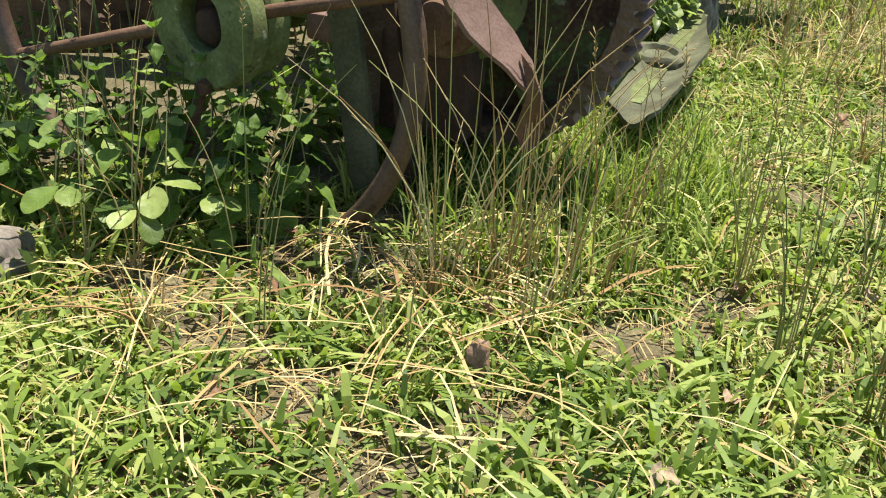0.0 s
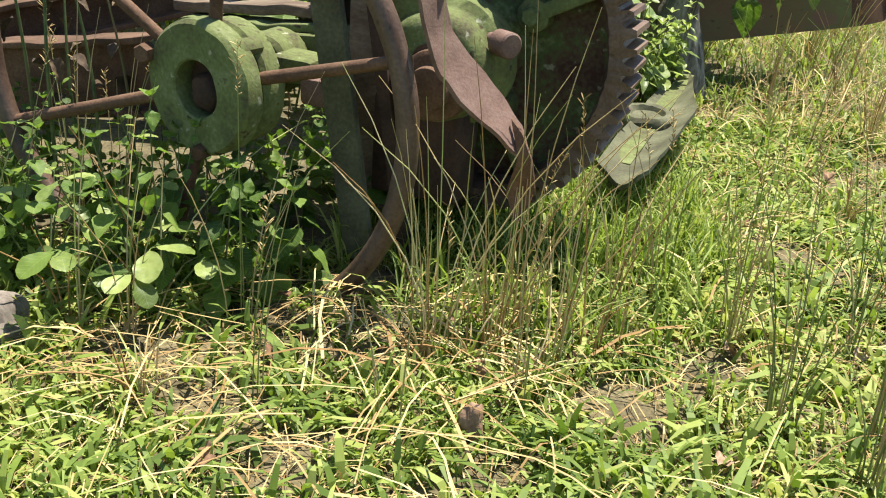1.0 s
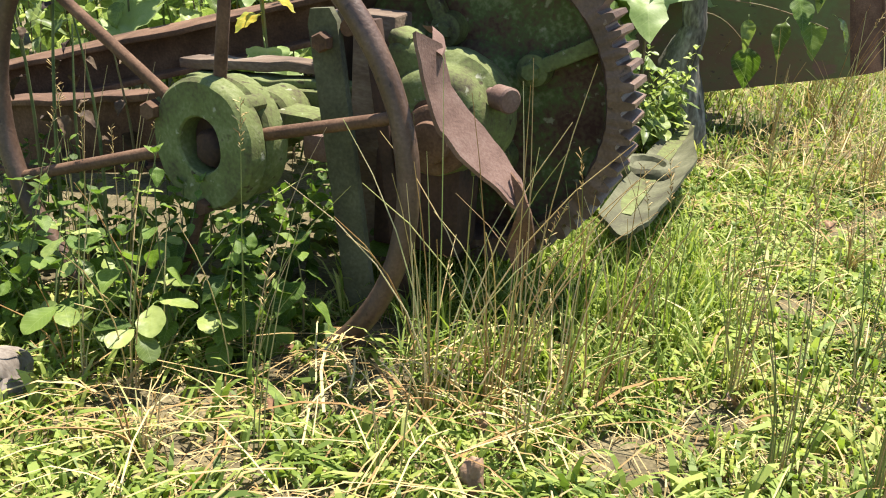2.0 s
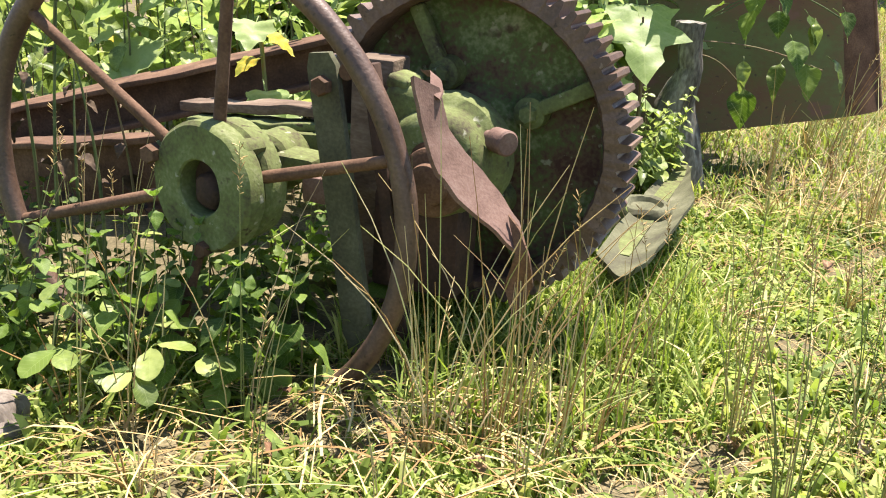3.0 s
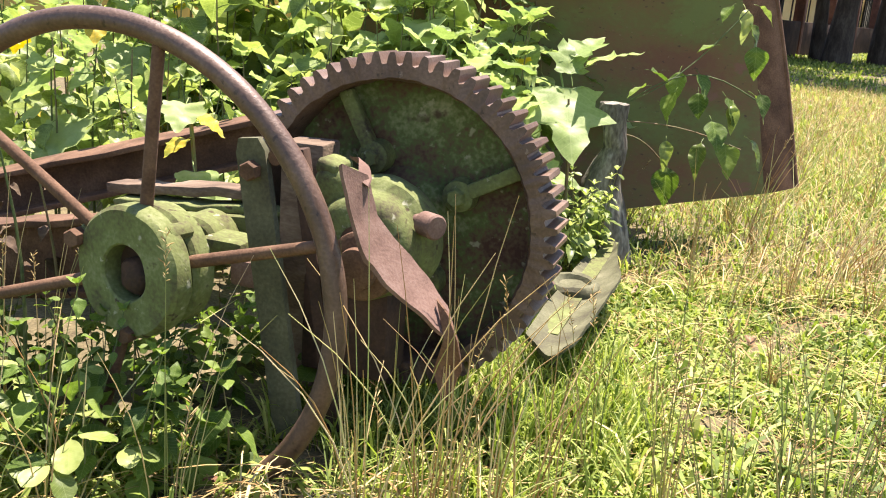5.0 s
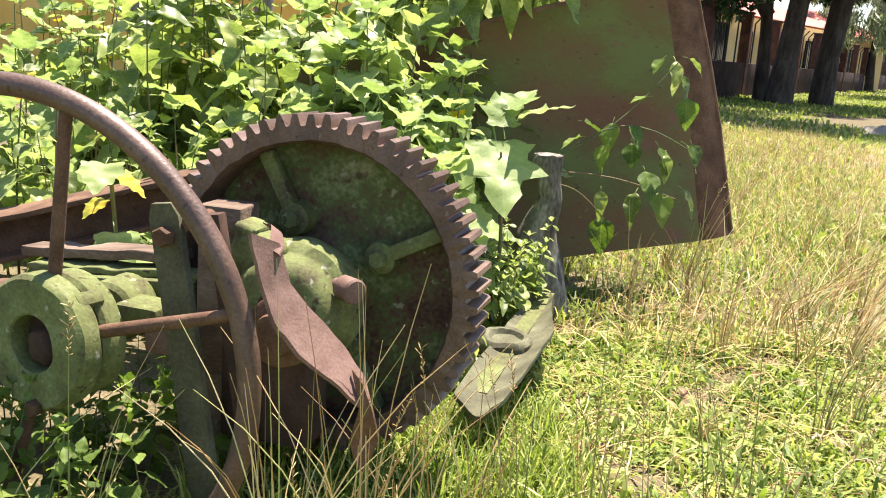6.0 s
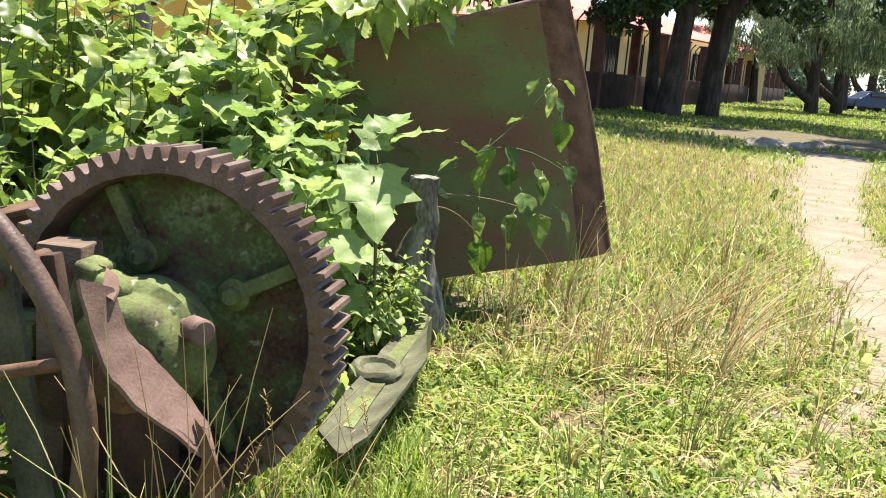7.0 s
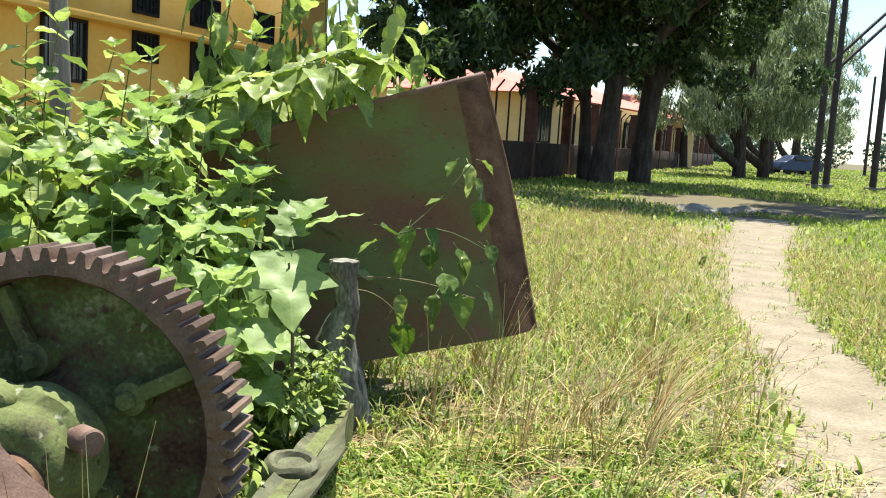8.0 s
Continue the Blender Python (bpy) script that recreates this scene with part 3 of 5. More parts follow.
roughen(bm, 0.007, 13)
part("upright", roughen(bm, 0.006, 34), IRONGREY, skid, "grey weathered upright arm")

# big blade
blade = thing("scraper_blade", (1.2, 3.95, 0.1), "big rusted steel blade plate, brown with remnants of green paint", "blade")
bm = bmesh.new()
NB, MB = 72, 24
grid = []
for side in (0, 1):
    g = []
    for j in range(MB + 1):
        v = j / MB
        row = []
        for i in range(NB + 1):
            u = i / NB
            bot = Vector((-0.35 + 2.281 * u, 4.13 - 0.222 * u, -0.17 + 0.437 * u))
            top = Vector((0.0 + 1.62 * u, 4.16 - 0.20 * u, 0.855 + 0.525 * u))
            p = bot.lerp(top, v)
            bow = 0.06 * math.sin(math.pi * v)
            p += Vector((0.10, 0.9, 0)).normalized() * (bow + side * 0.018) + Vector((0.035 * math.sin(math.pi * v) * u, 0, 0))
            p += Vector((0, 0.006 * noise.noise(p * 3) + 0.055 * max(0.0, (u - 0.92) / 0.08) ** 2, 0))
            row.append(bm.verts.new(p))
        g.append(row)
    grid.append(g)
for g in grid:
    for j in range(MB):
        for i in range(NB):
            bm.faces.new((g[j][i], g[j][i + 1], g[j + 1][i + 1], g[j + 1][i]))
f0, f1 = grid
edge = [(0, i) for i in range(NB + 1)] + [(j, NB) for j in range(1, MB + 1)] + [(MB, i) for i in range(NB - 1, -1, -1)] + [(j, 0) for j in range(MB - 1, 0, -1)]
for k in range(len(edge)):
    (a, b), (c, d) = edge[k], edge[(k + 1) % len(edge)]
    bm.faces.new((f0[a][b], f0[c][d], f1[c][d], f1[a][b]))
edge_r = [v.co.copy() for v in (f0[j][NB] for j in range(MB + 1))]
edge_t = [f0[MB][i].co.copy() for i in range(NB + 1)]
plate = part("plate", bm, BLADE, blade)
plate.data.materials.append(RUST)
for f in plate.data.polygons:
    c = f.center
    t_ = min(range(MB + 1), key=lambda q: abs(edge_r[q].z - c.z))
    if c.x > edge_r[t_].x - 0.155 + 0.03 * noise.noise(c * 4):
        f.material_index = 1
bm = bmesh.new()
tube(bm, [p + Vector((0.0, 0.008, 0)) for p in edge_r], 0.014, 10)
part("side_bead", roughen(bm, 0.002, 20), RUST, blade, "rusted rolled edge")
bm = bmesh.new()
tube(bm, [p + Vector((0.0, 0.008, 0)) for p in edge_t], 0.012, 10)
part("top_bead", roughen(bm, 0.002, 20), RUST_PALE, blade)
bm = bmesh.new()
beam(bm, (1.0, 4.1, 0.0), (1.0, 4.1, 0.62), 0.08, 0.08, 0.006)
part("back_stay", bm, RUST_DARK, blade)


# ---- plants ----
OVATE = [(0.0, 0.02), (0.06, 0.16), (0.16, 0.29), (0.28, 0.36), (0.42, 0.36), (0.56, 0.30), (0.70, 0.21), (0.84, 0.11), (0.94, 0.04), (1.0, 0.0)]
LONG = [(0.0, 0.02), (0.06, 0.11), (0.16, 0.20), (0.28, 0.25), (0.42, 0.25), (0.56, 0.205), (0.70, 0.145), (0.84, 0.08), (0.94, 0.03), (1.0, 0.0)]
LANCE = [(0.0, 0.02), (0.08, 0.10), (0.22, 0.18), (0.40, 0.20), (0.58, 0.17), (0.76, 0.11), (0.9, 0.05), (1.0, 0.0)]
ROUND = [(0.0, 0.02), (0.10, 0.12), (0.25, 0.24), (0.42, 0.32), (0.60, 0.36), (0.78, 0.34), (0.90, 0.25), (0.97, 0.14), (1.0, 0.0)]
LOBED = [(0.0, 0.02), (-0.03, 0.12), (-0.03, 0.26), (0.05, 0.37), (0.15, 0.40), (0.22, 0.37), (0.29, 0.40), (0.38, 0.46), (0.46, 0.44), (0.49, 0.35), (0.54, 0.29), (0.62, 0.28), (0.69, 0.25), (0.78, 0.16), (0.90, 0.06), (1.0, 0.0)]
PALMATE = [(0.0, 0.02), (-0.05, 0.13), (-0.07, 0.27), (0.0, 0.44), (0.10, 0.35), (0.20, 0.33), (0.33, 0.44), (0.47, 0.53), (0.49, 0.36), (0.51, 0.235), (0.60, 0.20), (0.70, 0.215), (0.80, 0.14), (0.91, 0.06), (1.0, 0.0)]


def leaf_mesh(outline, length, mat, fold=0.25, droop=0.35, wave=0.06, seed=0, stalk=0.25, teeth=0.0):
    """A leaf with its stalk's foot at the origin, pointing along +x, upper side up."""
    bm = bmesh.new()
    rows = []
    pts = []
    for (s0, w0), (s1, w1) in zip(outline, outline[1:]):
        pts += [(s0, w0), ((s0 + s1) / 2, (w0 + w1) / 2 * (1 + teeth))]
    pts.append(outline[-1])

    def place(s, w):
        x = (stalk + s) * length
        y = w * length
        z = fold * y * y / (abs(y) + 0.10 * length) * 1.25 - droop * length * (s + 0.3 * stalk) ** 2 * 0.5 + wave * length * (noise.noise(Vector((s * 4, w * 5, seed * 3.7))) + 0.5 * abs(w) * 3 * noise.noise(Vector((s * 11, w * 7, seed * 1.3))))
        return (x, y, z + 0.06 * length)
    for s, w in pts:
        rows.append([bm.verts.new(place(s, k * w)) for k in (-1, -0.72, -0.36, 0, 0.36, 0.72, 1)] if w > 0 else [bm.verts.new(place(s, 0))])
    for a, b in zip(rows, rows[1:]):
        if len(b) == 1:
            for k in range(6):
                bm.faces.new((a[k], a[k + 1], b[0]))
        else:
            for k in range(6):
                bm.faces.new((a[k], a[k + 1], b[k + 1], b[k]))
    base = rows[0][3].co.copy()
    tube(bm, [(0, 0, 0), base * 0.5 + Vector((0, 0, 0.004)), base + Vector((0.1 * length, 0, 0.0))], [0.012 * length + 0.0006] * 2 + [0.0005], 5, cap=False)
    me = bpy.data.meshes.new("leaf")
    bm.to_mesh(me)
    bm.free()
    me.materials.append(mat)
    me.polygons.foreach_set("use_smooth", [True] * len(me.polygons))
    return me


def variants(outline, mat, n, fold, droop, wave=0.08, stalk=0.25, teeth=0.0):
    return [leaf_mesh(outline, 1.0, mat, fold * (0.7 + 0.2 * i), droop * (0.5 + 0.35 * i), wave, i + len(outline), stalk, teeth) for i in range(n)]


LV_OVATE = variants(OVATE, LEAF, 4, 0.3, 0.5, teeth=0.03)
LV_LONG = variants(LONG, LEAF, 4, 0.35, 0.7, 0.10, teeth=0.04)
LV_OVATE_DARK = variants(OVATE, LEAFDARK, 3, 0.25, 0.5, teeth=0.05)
LV_LOBED = variants(LOBED, LEAFBIG, 4, 0.25, 0.4, 0.10, 0.35, teeth=0.03)
LV_PALMATE = variants(PALMATE, LEAFBIG, 3, 0.16, 0.16, 0.07, 0.35)
LV_LANCE = variants(LANCE, LEAF, 3, 0.3, 0.5, 0.05, 0.1)
LV_ROUND = variants(ROUND, LEAF, 3, 0.2, 0.3, 0.05, 0.15)
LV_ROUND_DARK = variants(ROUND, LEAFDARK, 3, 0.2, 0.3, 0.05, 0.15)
LV_YELLOW = variants(LOBED, LEAFYELLOW, 1, 0.2, 0.7, 0.08, 0.3)


def leaf_at(me, p, yaw, pitch, size, parent, roll=0.0):
    """A leaf as part of parent; p in world metres, yaw and pitch in degrees."""
    ob = new("leaf", me)
    ob.parent = parent
    ob.matrix_parent_inverse = Matrix.Translation(-base_of(parent))
    ob.matrix_basis = Matrix.Translation(p) @ Euler((radians(roll), radians(-pitch), radians(yaw)), 'XYZ').to_matrix().to_4x4() @ Matrix.Diagonal((size, size, size, 1))
    return ob


def bend(p, q, sag, k=6):
    p, q = Vector(p), Vector(q)
    return [p.lerp(q, i / k) + Vector((sag[0], sag[1], 0)) * math.sin(math.pi * i / k) * 1.0 for i in range(k + 1)]


rng = random.Random(11)


def weed(at, height, leaves, meshes, size, lean=0.12, label="", name="leafy_weed", group="weeds round the machine", radius=0.005, yellow=0.0, top=True, low=0.15, hang=0):
    at = Vector(at)
    t = thing(name, at, label, "plant", group)
    tip = at + Vector((rng.uniform(-lean, lean), rng.uniform(-lean, lean), 1)) * height
    ps = bend(at, tip, (rng.uniform(-0.05, 0.05) * height, rng.uniform(-0.05, 0.05) * height))
    bm = bmesh.new()
    tube(bm, ps, [radius * (1 - 0.65 * i / 6) for i in range(7)], 6)
    part("stem", bm, STEM, t)
    ang = rng.uniform(0, 360)
    for k in range(leaves):
        f = low + (1 - low) * (k + 0.6) / leaves
        i = min(int(f * 6), 5)
        p = ps[i].lerp(ps[i + 1], f * 6 - i)
        s = size * rng.uniform(0.7, 1.2) * (1.0 if f < 0.75 else 1.25 - f * 0.75 + 0.1)
        ang += 137.5 + rng.uniform(-25, 25)
        me = rng.choice(LV_YELLOW) if rng.random() < yellow else rng.choice(meshes)
        leaf_at(me, p, ang, rng.uniform(-58, 6) - hang + 45 * max(0, f - 0.6), s, t, rng.uniform(-20, 20))
    if top:
        for k in range(3):
            leaf_at(rng.choice(meshes), tip, ang + 120 * k, rng.uniform(35, 65), size * 0.45, t)
    return t


TALL = "tall weed with broad bright green leaves"
# thicket behind and left of the machine
for k in range(104):
    while True:
        x, y = rng.uniform(-2.3, 0.85), rng.uniform(2.9, 5.2)
        if y > 2.95 + 0.1 * max(0, x + 0.5) and x < 0.25 + (y - 2.5) * 0.35 and x > -0.75 - (y - 1.0) * 0.42:
            break
    h = rng.uniform(0.48, 0.72) + 0.20 * (y - 2.5)
    lob = rng.random() < 0.42
    weed((x, y, 0), h, rng.randint(9, 13), LV_LOBED if lob else rng.choice((LV_OVATE, LV_LONG)), (rng.uniform(0.19, 0.33) if lob else rng.uniform(0.12, 0.22)) * min(1.0, 0.55 + 0.3 * (y - 2.9)), 0.15, TALL, yellow=0.03, radius=0.006, low=0.3)
for k in range(26):
    x, y = rng.uniform(-1.6, -0.05), rng.uniform(2.88, 3.3)
    weed((x, y, 0), rng.uniform(0.42, 0.70), rng.randint(14, 18), rng.choice((LV_OVATE, LV_LONG, LV_LANCE)), rng.uniform(0.07, 0.12), 0.2, "leafy green weed behind the rusted beam", radius=0.004, low=0.35)
# tall clump over the blade
for k in range(15):
    x, y = rng.uniform(0.50, 1.30), rng.uniform(4.28, 4.75)
    weed((x, y, 0), rng.uniform(1.4, 2.05), rng.randint(17, 22), LV_LONG, rng.uniform(0.18, 0.25), 0.12, "tall leafy weed growing behind the rusted blade", radius=0.008, low=0.5, hang=30)
for k in range(10):
    x, y = rng.uniform(-1.0, 0.35), rng.uniform(4.2, 5.2)
    weed((x, y, 0), rng.uniform(1.2, 1.65), rng.randint(16, 20), LV_OVATE, rng.uniform(0.16, 0.24), 0.12, TALL, radius=0.007, low=0.35)
# big-leaved plants between gear and blade
for x, y, h in ((0.55, 3.10, 0.55), (0.42, 3.0, 0.60), (0.52, 3.35, 0.60), (0.30, 2.85, 0.58), (0.6, 3.45, 0.75), (0.5, 3.7, 0.85), (0.25, 3.3, 0.8), (0.05, 2.9, 0.68), (0.55, 3.75, 0.8), (0.35, 3.15, 0.7)):
    weed((x, y, 0), h, 10, LV_LOBED if rng.random() < 0.6 else LV_OVATE, rng.uniform(0.18, 0.26), 0.10, "weed with large pale lobed leaves beside the gear", radius=0.006, low=0.25)
for k in range(16):
    x, y = rng.uniform(0.10, 0.68), rng.uniform(3.45, 3.95)
    weed((x, y, 0), rng.uniform(0.75, 1.0) + 0.15 * (0.85 - x), 12, rng.choice((LV_OVATE, LV_LOBED, LV_LOBED)), rng.uniform(0.19, 0.27), 0.12, TALL, radius=0.006, low=0.3)
for k in range(14):
    x, y = rng.uniform(-0.9, 0.45), rng.uniform(3.6, 4.3)
    weed((x, y, 0), rng.uniform(0.95, 1.2), 13, rng.choice((LV_OVATE, LV_LONG)), rng.uniform(0.18, 0.26), 0.14, TALL, radius=0.006, low=0.35)
# the largest leaves, spread towards the light
showy = thing("broad_leaf_plant", (0.72, 3.2, 0), "plant with very large pale green lobed leaves", "plant")
bm = bmesh.new()
tube(bm, bend((0.72, 3.2, 0), (0.70, 3.15, 0.66), (0.02, 0.0)), [0.009, 0.009, 0.008, 0.007, 0.006, 0.005, 0.004], 7)
part("stem", bm, STEM, showy)
for p, yaw, pitch, size in (((0.69, 3.28, 0.735), -88, -42, 0.30), ((0.66, 3.22, 0.70), 172, 12, 0.25), ((0.70, 3.24, 0.76), 40, 30, 0.17), ((0.72, 3.24, 0.74), -15, 22, 0.19), ((0.62, 3.15, 0.55), 205, -35, 0.2), ((0.60, 3.2, 0.50), -110, -60, 0.22), ((0.62, 3.2, 0.66), -140, -25, 0.22), ((0.72, 3.2, 0.7), 100, 50, 0.15)):
    leaf_at(LV_PALMATE[int(size * 1000) % 3], p, yaw, pitch, size, showy)
# low round-leaved herbs
for k in range(34):
    y = rng.uniform(2.45, 3.35)
    x = 0.443 + 0.406 * (y - 2.214) + rng.uniform(-0.26, -0.02)
    weed((x, y, 0.0), rng.uniform(0.18, 0.42), 14, LV_ROUND if rng.random() < 0.5 else LV_LANCE, rng.uniform(0.035, 0.075), 0.25, "small round-leaved herb by the iron skid", name="small_herb", group="small herbs", radius=0.0025)
for k in range(14):
    y = rng.uniform(2.82, 3.36)
    x = 0.443 + 0.406 * (y - 2.214) + rng.uniform(-0.10, 0.03)
    weed((x, y, 0.15), rng.uniform(0.08, 0.20), 11, rng.choice((LV_ROUND, LV_LANCE)), rng.uniform(0.04, 0.075), 0.3, "small herb rooted in soil on the iron skid", name="small_herb", group="small herbs", radius=0.0022)
# added herbs whose dark leaves stand in for the beams' shade on the ground
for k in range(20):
    weed((rng.uniform(-0.38, 0.0), rng.uniform(1.96, 2.6), 0.0), rng.uniform(0.08, 0.24), 10, LV_ROUND_DARK if rng.random() < 0.5 else LV_OVATE_DARK, rng.uniform(0.035, 0.07), 0.3, "dark green herb added to fill the shade under the shaft", name="small_herb", group="small herbs", radius=0.0025)
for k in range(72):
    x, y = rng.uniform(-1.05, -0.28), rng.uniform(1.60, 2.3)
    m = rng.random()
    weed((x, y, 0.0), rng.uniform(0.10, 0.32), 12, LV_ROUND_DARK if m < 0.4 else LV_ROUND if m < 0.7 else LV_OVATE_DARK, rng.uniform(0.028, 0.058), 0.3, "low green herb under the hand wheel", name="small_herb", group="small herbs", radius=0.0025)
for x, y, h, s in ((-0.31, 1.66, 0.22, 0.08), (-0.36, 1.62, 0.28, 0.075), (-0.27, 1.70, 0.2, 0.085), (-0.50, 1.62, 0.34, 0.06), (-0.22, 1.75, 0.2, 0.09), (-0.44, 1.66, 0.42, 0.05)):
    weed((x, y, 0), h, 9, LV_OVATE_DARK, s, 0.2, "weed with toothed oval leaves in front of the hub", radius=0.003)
def trefoil(at, height, arms, size, seed):
    """A weed whose stalks each end in three round leaflets."""
    g = random.Random(seed)
    at = Vector(at)
    t = thing("trefoil_weed", at, "weed with round leaflets in threes, in front of the hub", "plant", "trefoil weeds")
    for k in range(arms):
        a = 360 * k / arms + g.uniform(-25, 25)
        h = height * g.uniform(0.6, 1.1)
        tip = at + Vector((math.cos(radians(a)) * h * 0.55, math.sin(radians(a)) * h * 0.55, h))
        bm = bmesh.new()
        tube(bm, [at, at.lerp(tip, 0.5) + Z * 0.02, tip], [0.0025, 0.002, 0.0012], 5)
        part("stalk", bm, STEM, t)
        for da in (-65, 0, 65):
            leaf_at(g.choice(LV_ROUND + LV_ROUND_DARK), tip, a + da + g.uniform(-8, 8), g.uniform(-30, 5), size * g.uniform(0.85, 1.1), t, g.uniform(-15, 15))


for k, (x, y, h, arms, size) in enumerate(((-0.55, 1.58, 0.17, 3, 0.070), (-0.45, 1.57, 0.15, 3, 0.064), (-0.72, 1.72, 0.24, 5, 0.050), (-0.62, 1.78, 0.26, 4, 0.045), (-0.82, 1.68, 0.2, 5, 0.045), (-0.88, 1.80, 0.24, 5, 0.05))):
    trefoil((x, y, 0), h, arms, size, 60 + k)
# boughs that arch over the blade's top edge
for k in range(9):
    x = 0.30 + 0.10 * k + rng.uniform(-0.04, 0.04)
    z = 0.855 + 0.324 * x
    bough = thing("arching_weed", (x, 4.38, 0), "leafy weed arching over the top edge of the blade", "plant", "weeds over the blade")
    ps = [Vector((x, 4.38, 0)), Vector((x, 4.36, z * 0.6)), Vector((x + 0.02, 4.30, z + 0.10)), Vector((x + 0.02, 4.16, z + 0.24)), Vector((x, 4.02, z + 0.22)), Vector((x - 0.02, 3.93, z + 0.12))]
    bm = bmesh.new()
    tube(bm, ps, [0.008, 0.007, 0.006, 0.005, 0.004, 0.003], 6)
    part("stem", bm, STEM, bough)
    for q in range(9):
        f = 2.2 + 2.7 * (q + 0.5) / 9
        p = ps[int(f)].lerp(ps[int(f) + 1], f - int(f))
        leaf_at(rng.choice(LV_LONG + LV_OVATE[:2]), p, rng.uniform(-190, 10), rng.uniform(-70, 5), rng.uniform(0.14, 0.22), bough, rng.uniform(-20, 20))
# withered weeds before the beam
DEADLEAF = material("withered_leaf", [(0.03, 0.02, 0.013), (0.07, 0.045, 0.026), (0.13, 0.09, 0.05)], 25, 0.8, 0, 0.4, 120, by_object=0.5)
withered = variants(OVATE, DEADLEAF, 2, 0.6, 1.4, 0.15, 0.2)
for x, y, h in ((-0.80, 2.02, 0.78), (-0.72, 2.05, 0.62), (-0.88, 2.10, 0.70), (-0.66, 2.12, 0.5), (-0.78, 2.14, 0.55)):
    weed((x, y, 0), h, 4, withered, 0.05, 0.08, "withered brown weed stalk with hanging dead leaves", name="withered_weed", group="withered weeds", radius=0.006, top=False, low=0.4)
yellowing = thing("yellowing_weed", (-0.40, 2.48, 0), "weed with a few yellow and orange dying leaves", "plant")
bm = bmesh.new()
tube(bm, bend((-0.40, 2.48, 0), (-0.43, 2.47, 0.66), (0.01, 0)), 0.006, 6)
part("stem", bm, STEM, yellowing)
for p, yaw, pitch, s in (((-0.43, 2.47, 0.62), -20, -20, 0.09), ((-0.42, 2.47, 0.56), -130, -20, 0.08)):
    leaf_at(LV_YELLOW[0], p, yaw, pitch, s, yellowing)
for p, yaw, pitch, s in (((-0.43, 2.47, 0.66), -90, -20, 0.13), ((-0.42, 2.47, 0.50), -70, -40, 0.14), ((-0.42, 2.47, 0.45), -10, -40, 0.13)):
    leaf_at(LV_LOBED[0], p, yaw, pitch, s, yellowing)
# creeper in front of the blade
creeper = thing("creeper", (1.05, 3.5, 0.1), "thin creeper with pointed leaves hanging before the blade", "plant")
for a, b, sag in (((0.97, 3.58, 0.60), (1.47, 3.64, 1.00), -0.06), ((0.97, 3.58, 0.58), (1.55, 3.64, 0.66), 0.12), ((0.97, 3.58, 0.55), (1.52, 3.64, 0.46), 0.03), ((0.97, 3.58, 0.50), (1.22, 3.64, 0.38), 0.04)):
    ps = [Vector(a).lerp(Vector(b), i / 8) + Vector((0, 0, sag * math.sin(math.pi * i / 8))) for i in range(9)]
    bm = bmesh.new()
    tube(bm, ps, 0.0026, 6)
    part("vine", bm, STEM, creeper)
# lit flag puts light into the colour: only those leaves may be bright green
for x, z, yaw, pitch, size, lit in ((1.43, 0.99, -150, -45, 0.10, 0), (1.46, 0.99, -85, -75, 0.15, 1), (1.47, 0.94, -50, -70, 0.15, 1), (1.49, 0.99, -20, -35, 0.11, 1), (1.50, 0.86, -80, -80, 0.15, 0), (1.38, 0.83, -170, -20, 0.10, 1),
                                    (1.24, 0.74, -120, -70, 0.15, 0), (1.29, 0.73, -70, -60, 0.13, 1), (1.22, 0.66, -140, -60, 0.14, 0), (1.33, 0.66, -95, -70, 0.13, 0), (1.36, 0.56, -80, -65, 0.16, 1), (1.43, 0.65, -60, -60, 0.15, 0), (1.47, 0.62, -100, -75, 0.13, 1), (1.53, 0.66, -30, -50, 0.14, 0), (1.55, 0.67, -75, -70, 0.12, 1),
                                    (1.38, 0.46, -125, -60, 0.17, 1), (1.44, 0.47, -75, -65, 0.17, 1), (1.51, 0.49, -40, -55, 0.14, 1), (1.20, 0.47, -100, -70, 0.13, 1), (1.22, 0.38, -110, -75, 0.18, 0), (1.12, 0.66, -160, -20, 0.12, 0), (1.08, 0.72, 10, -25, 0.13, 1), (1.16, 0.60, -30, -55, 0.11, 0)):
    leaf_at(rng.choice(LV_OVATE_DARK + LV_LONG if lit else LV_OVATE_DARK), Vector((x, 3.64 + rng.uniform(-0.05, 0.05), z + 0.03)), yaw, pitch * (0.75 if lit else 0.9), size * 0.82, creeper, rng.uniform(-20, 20))


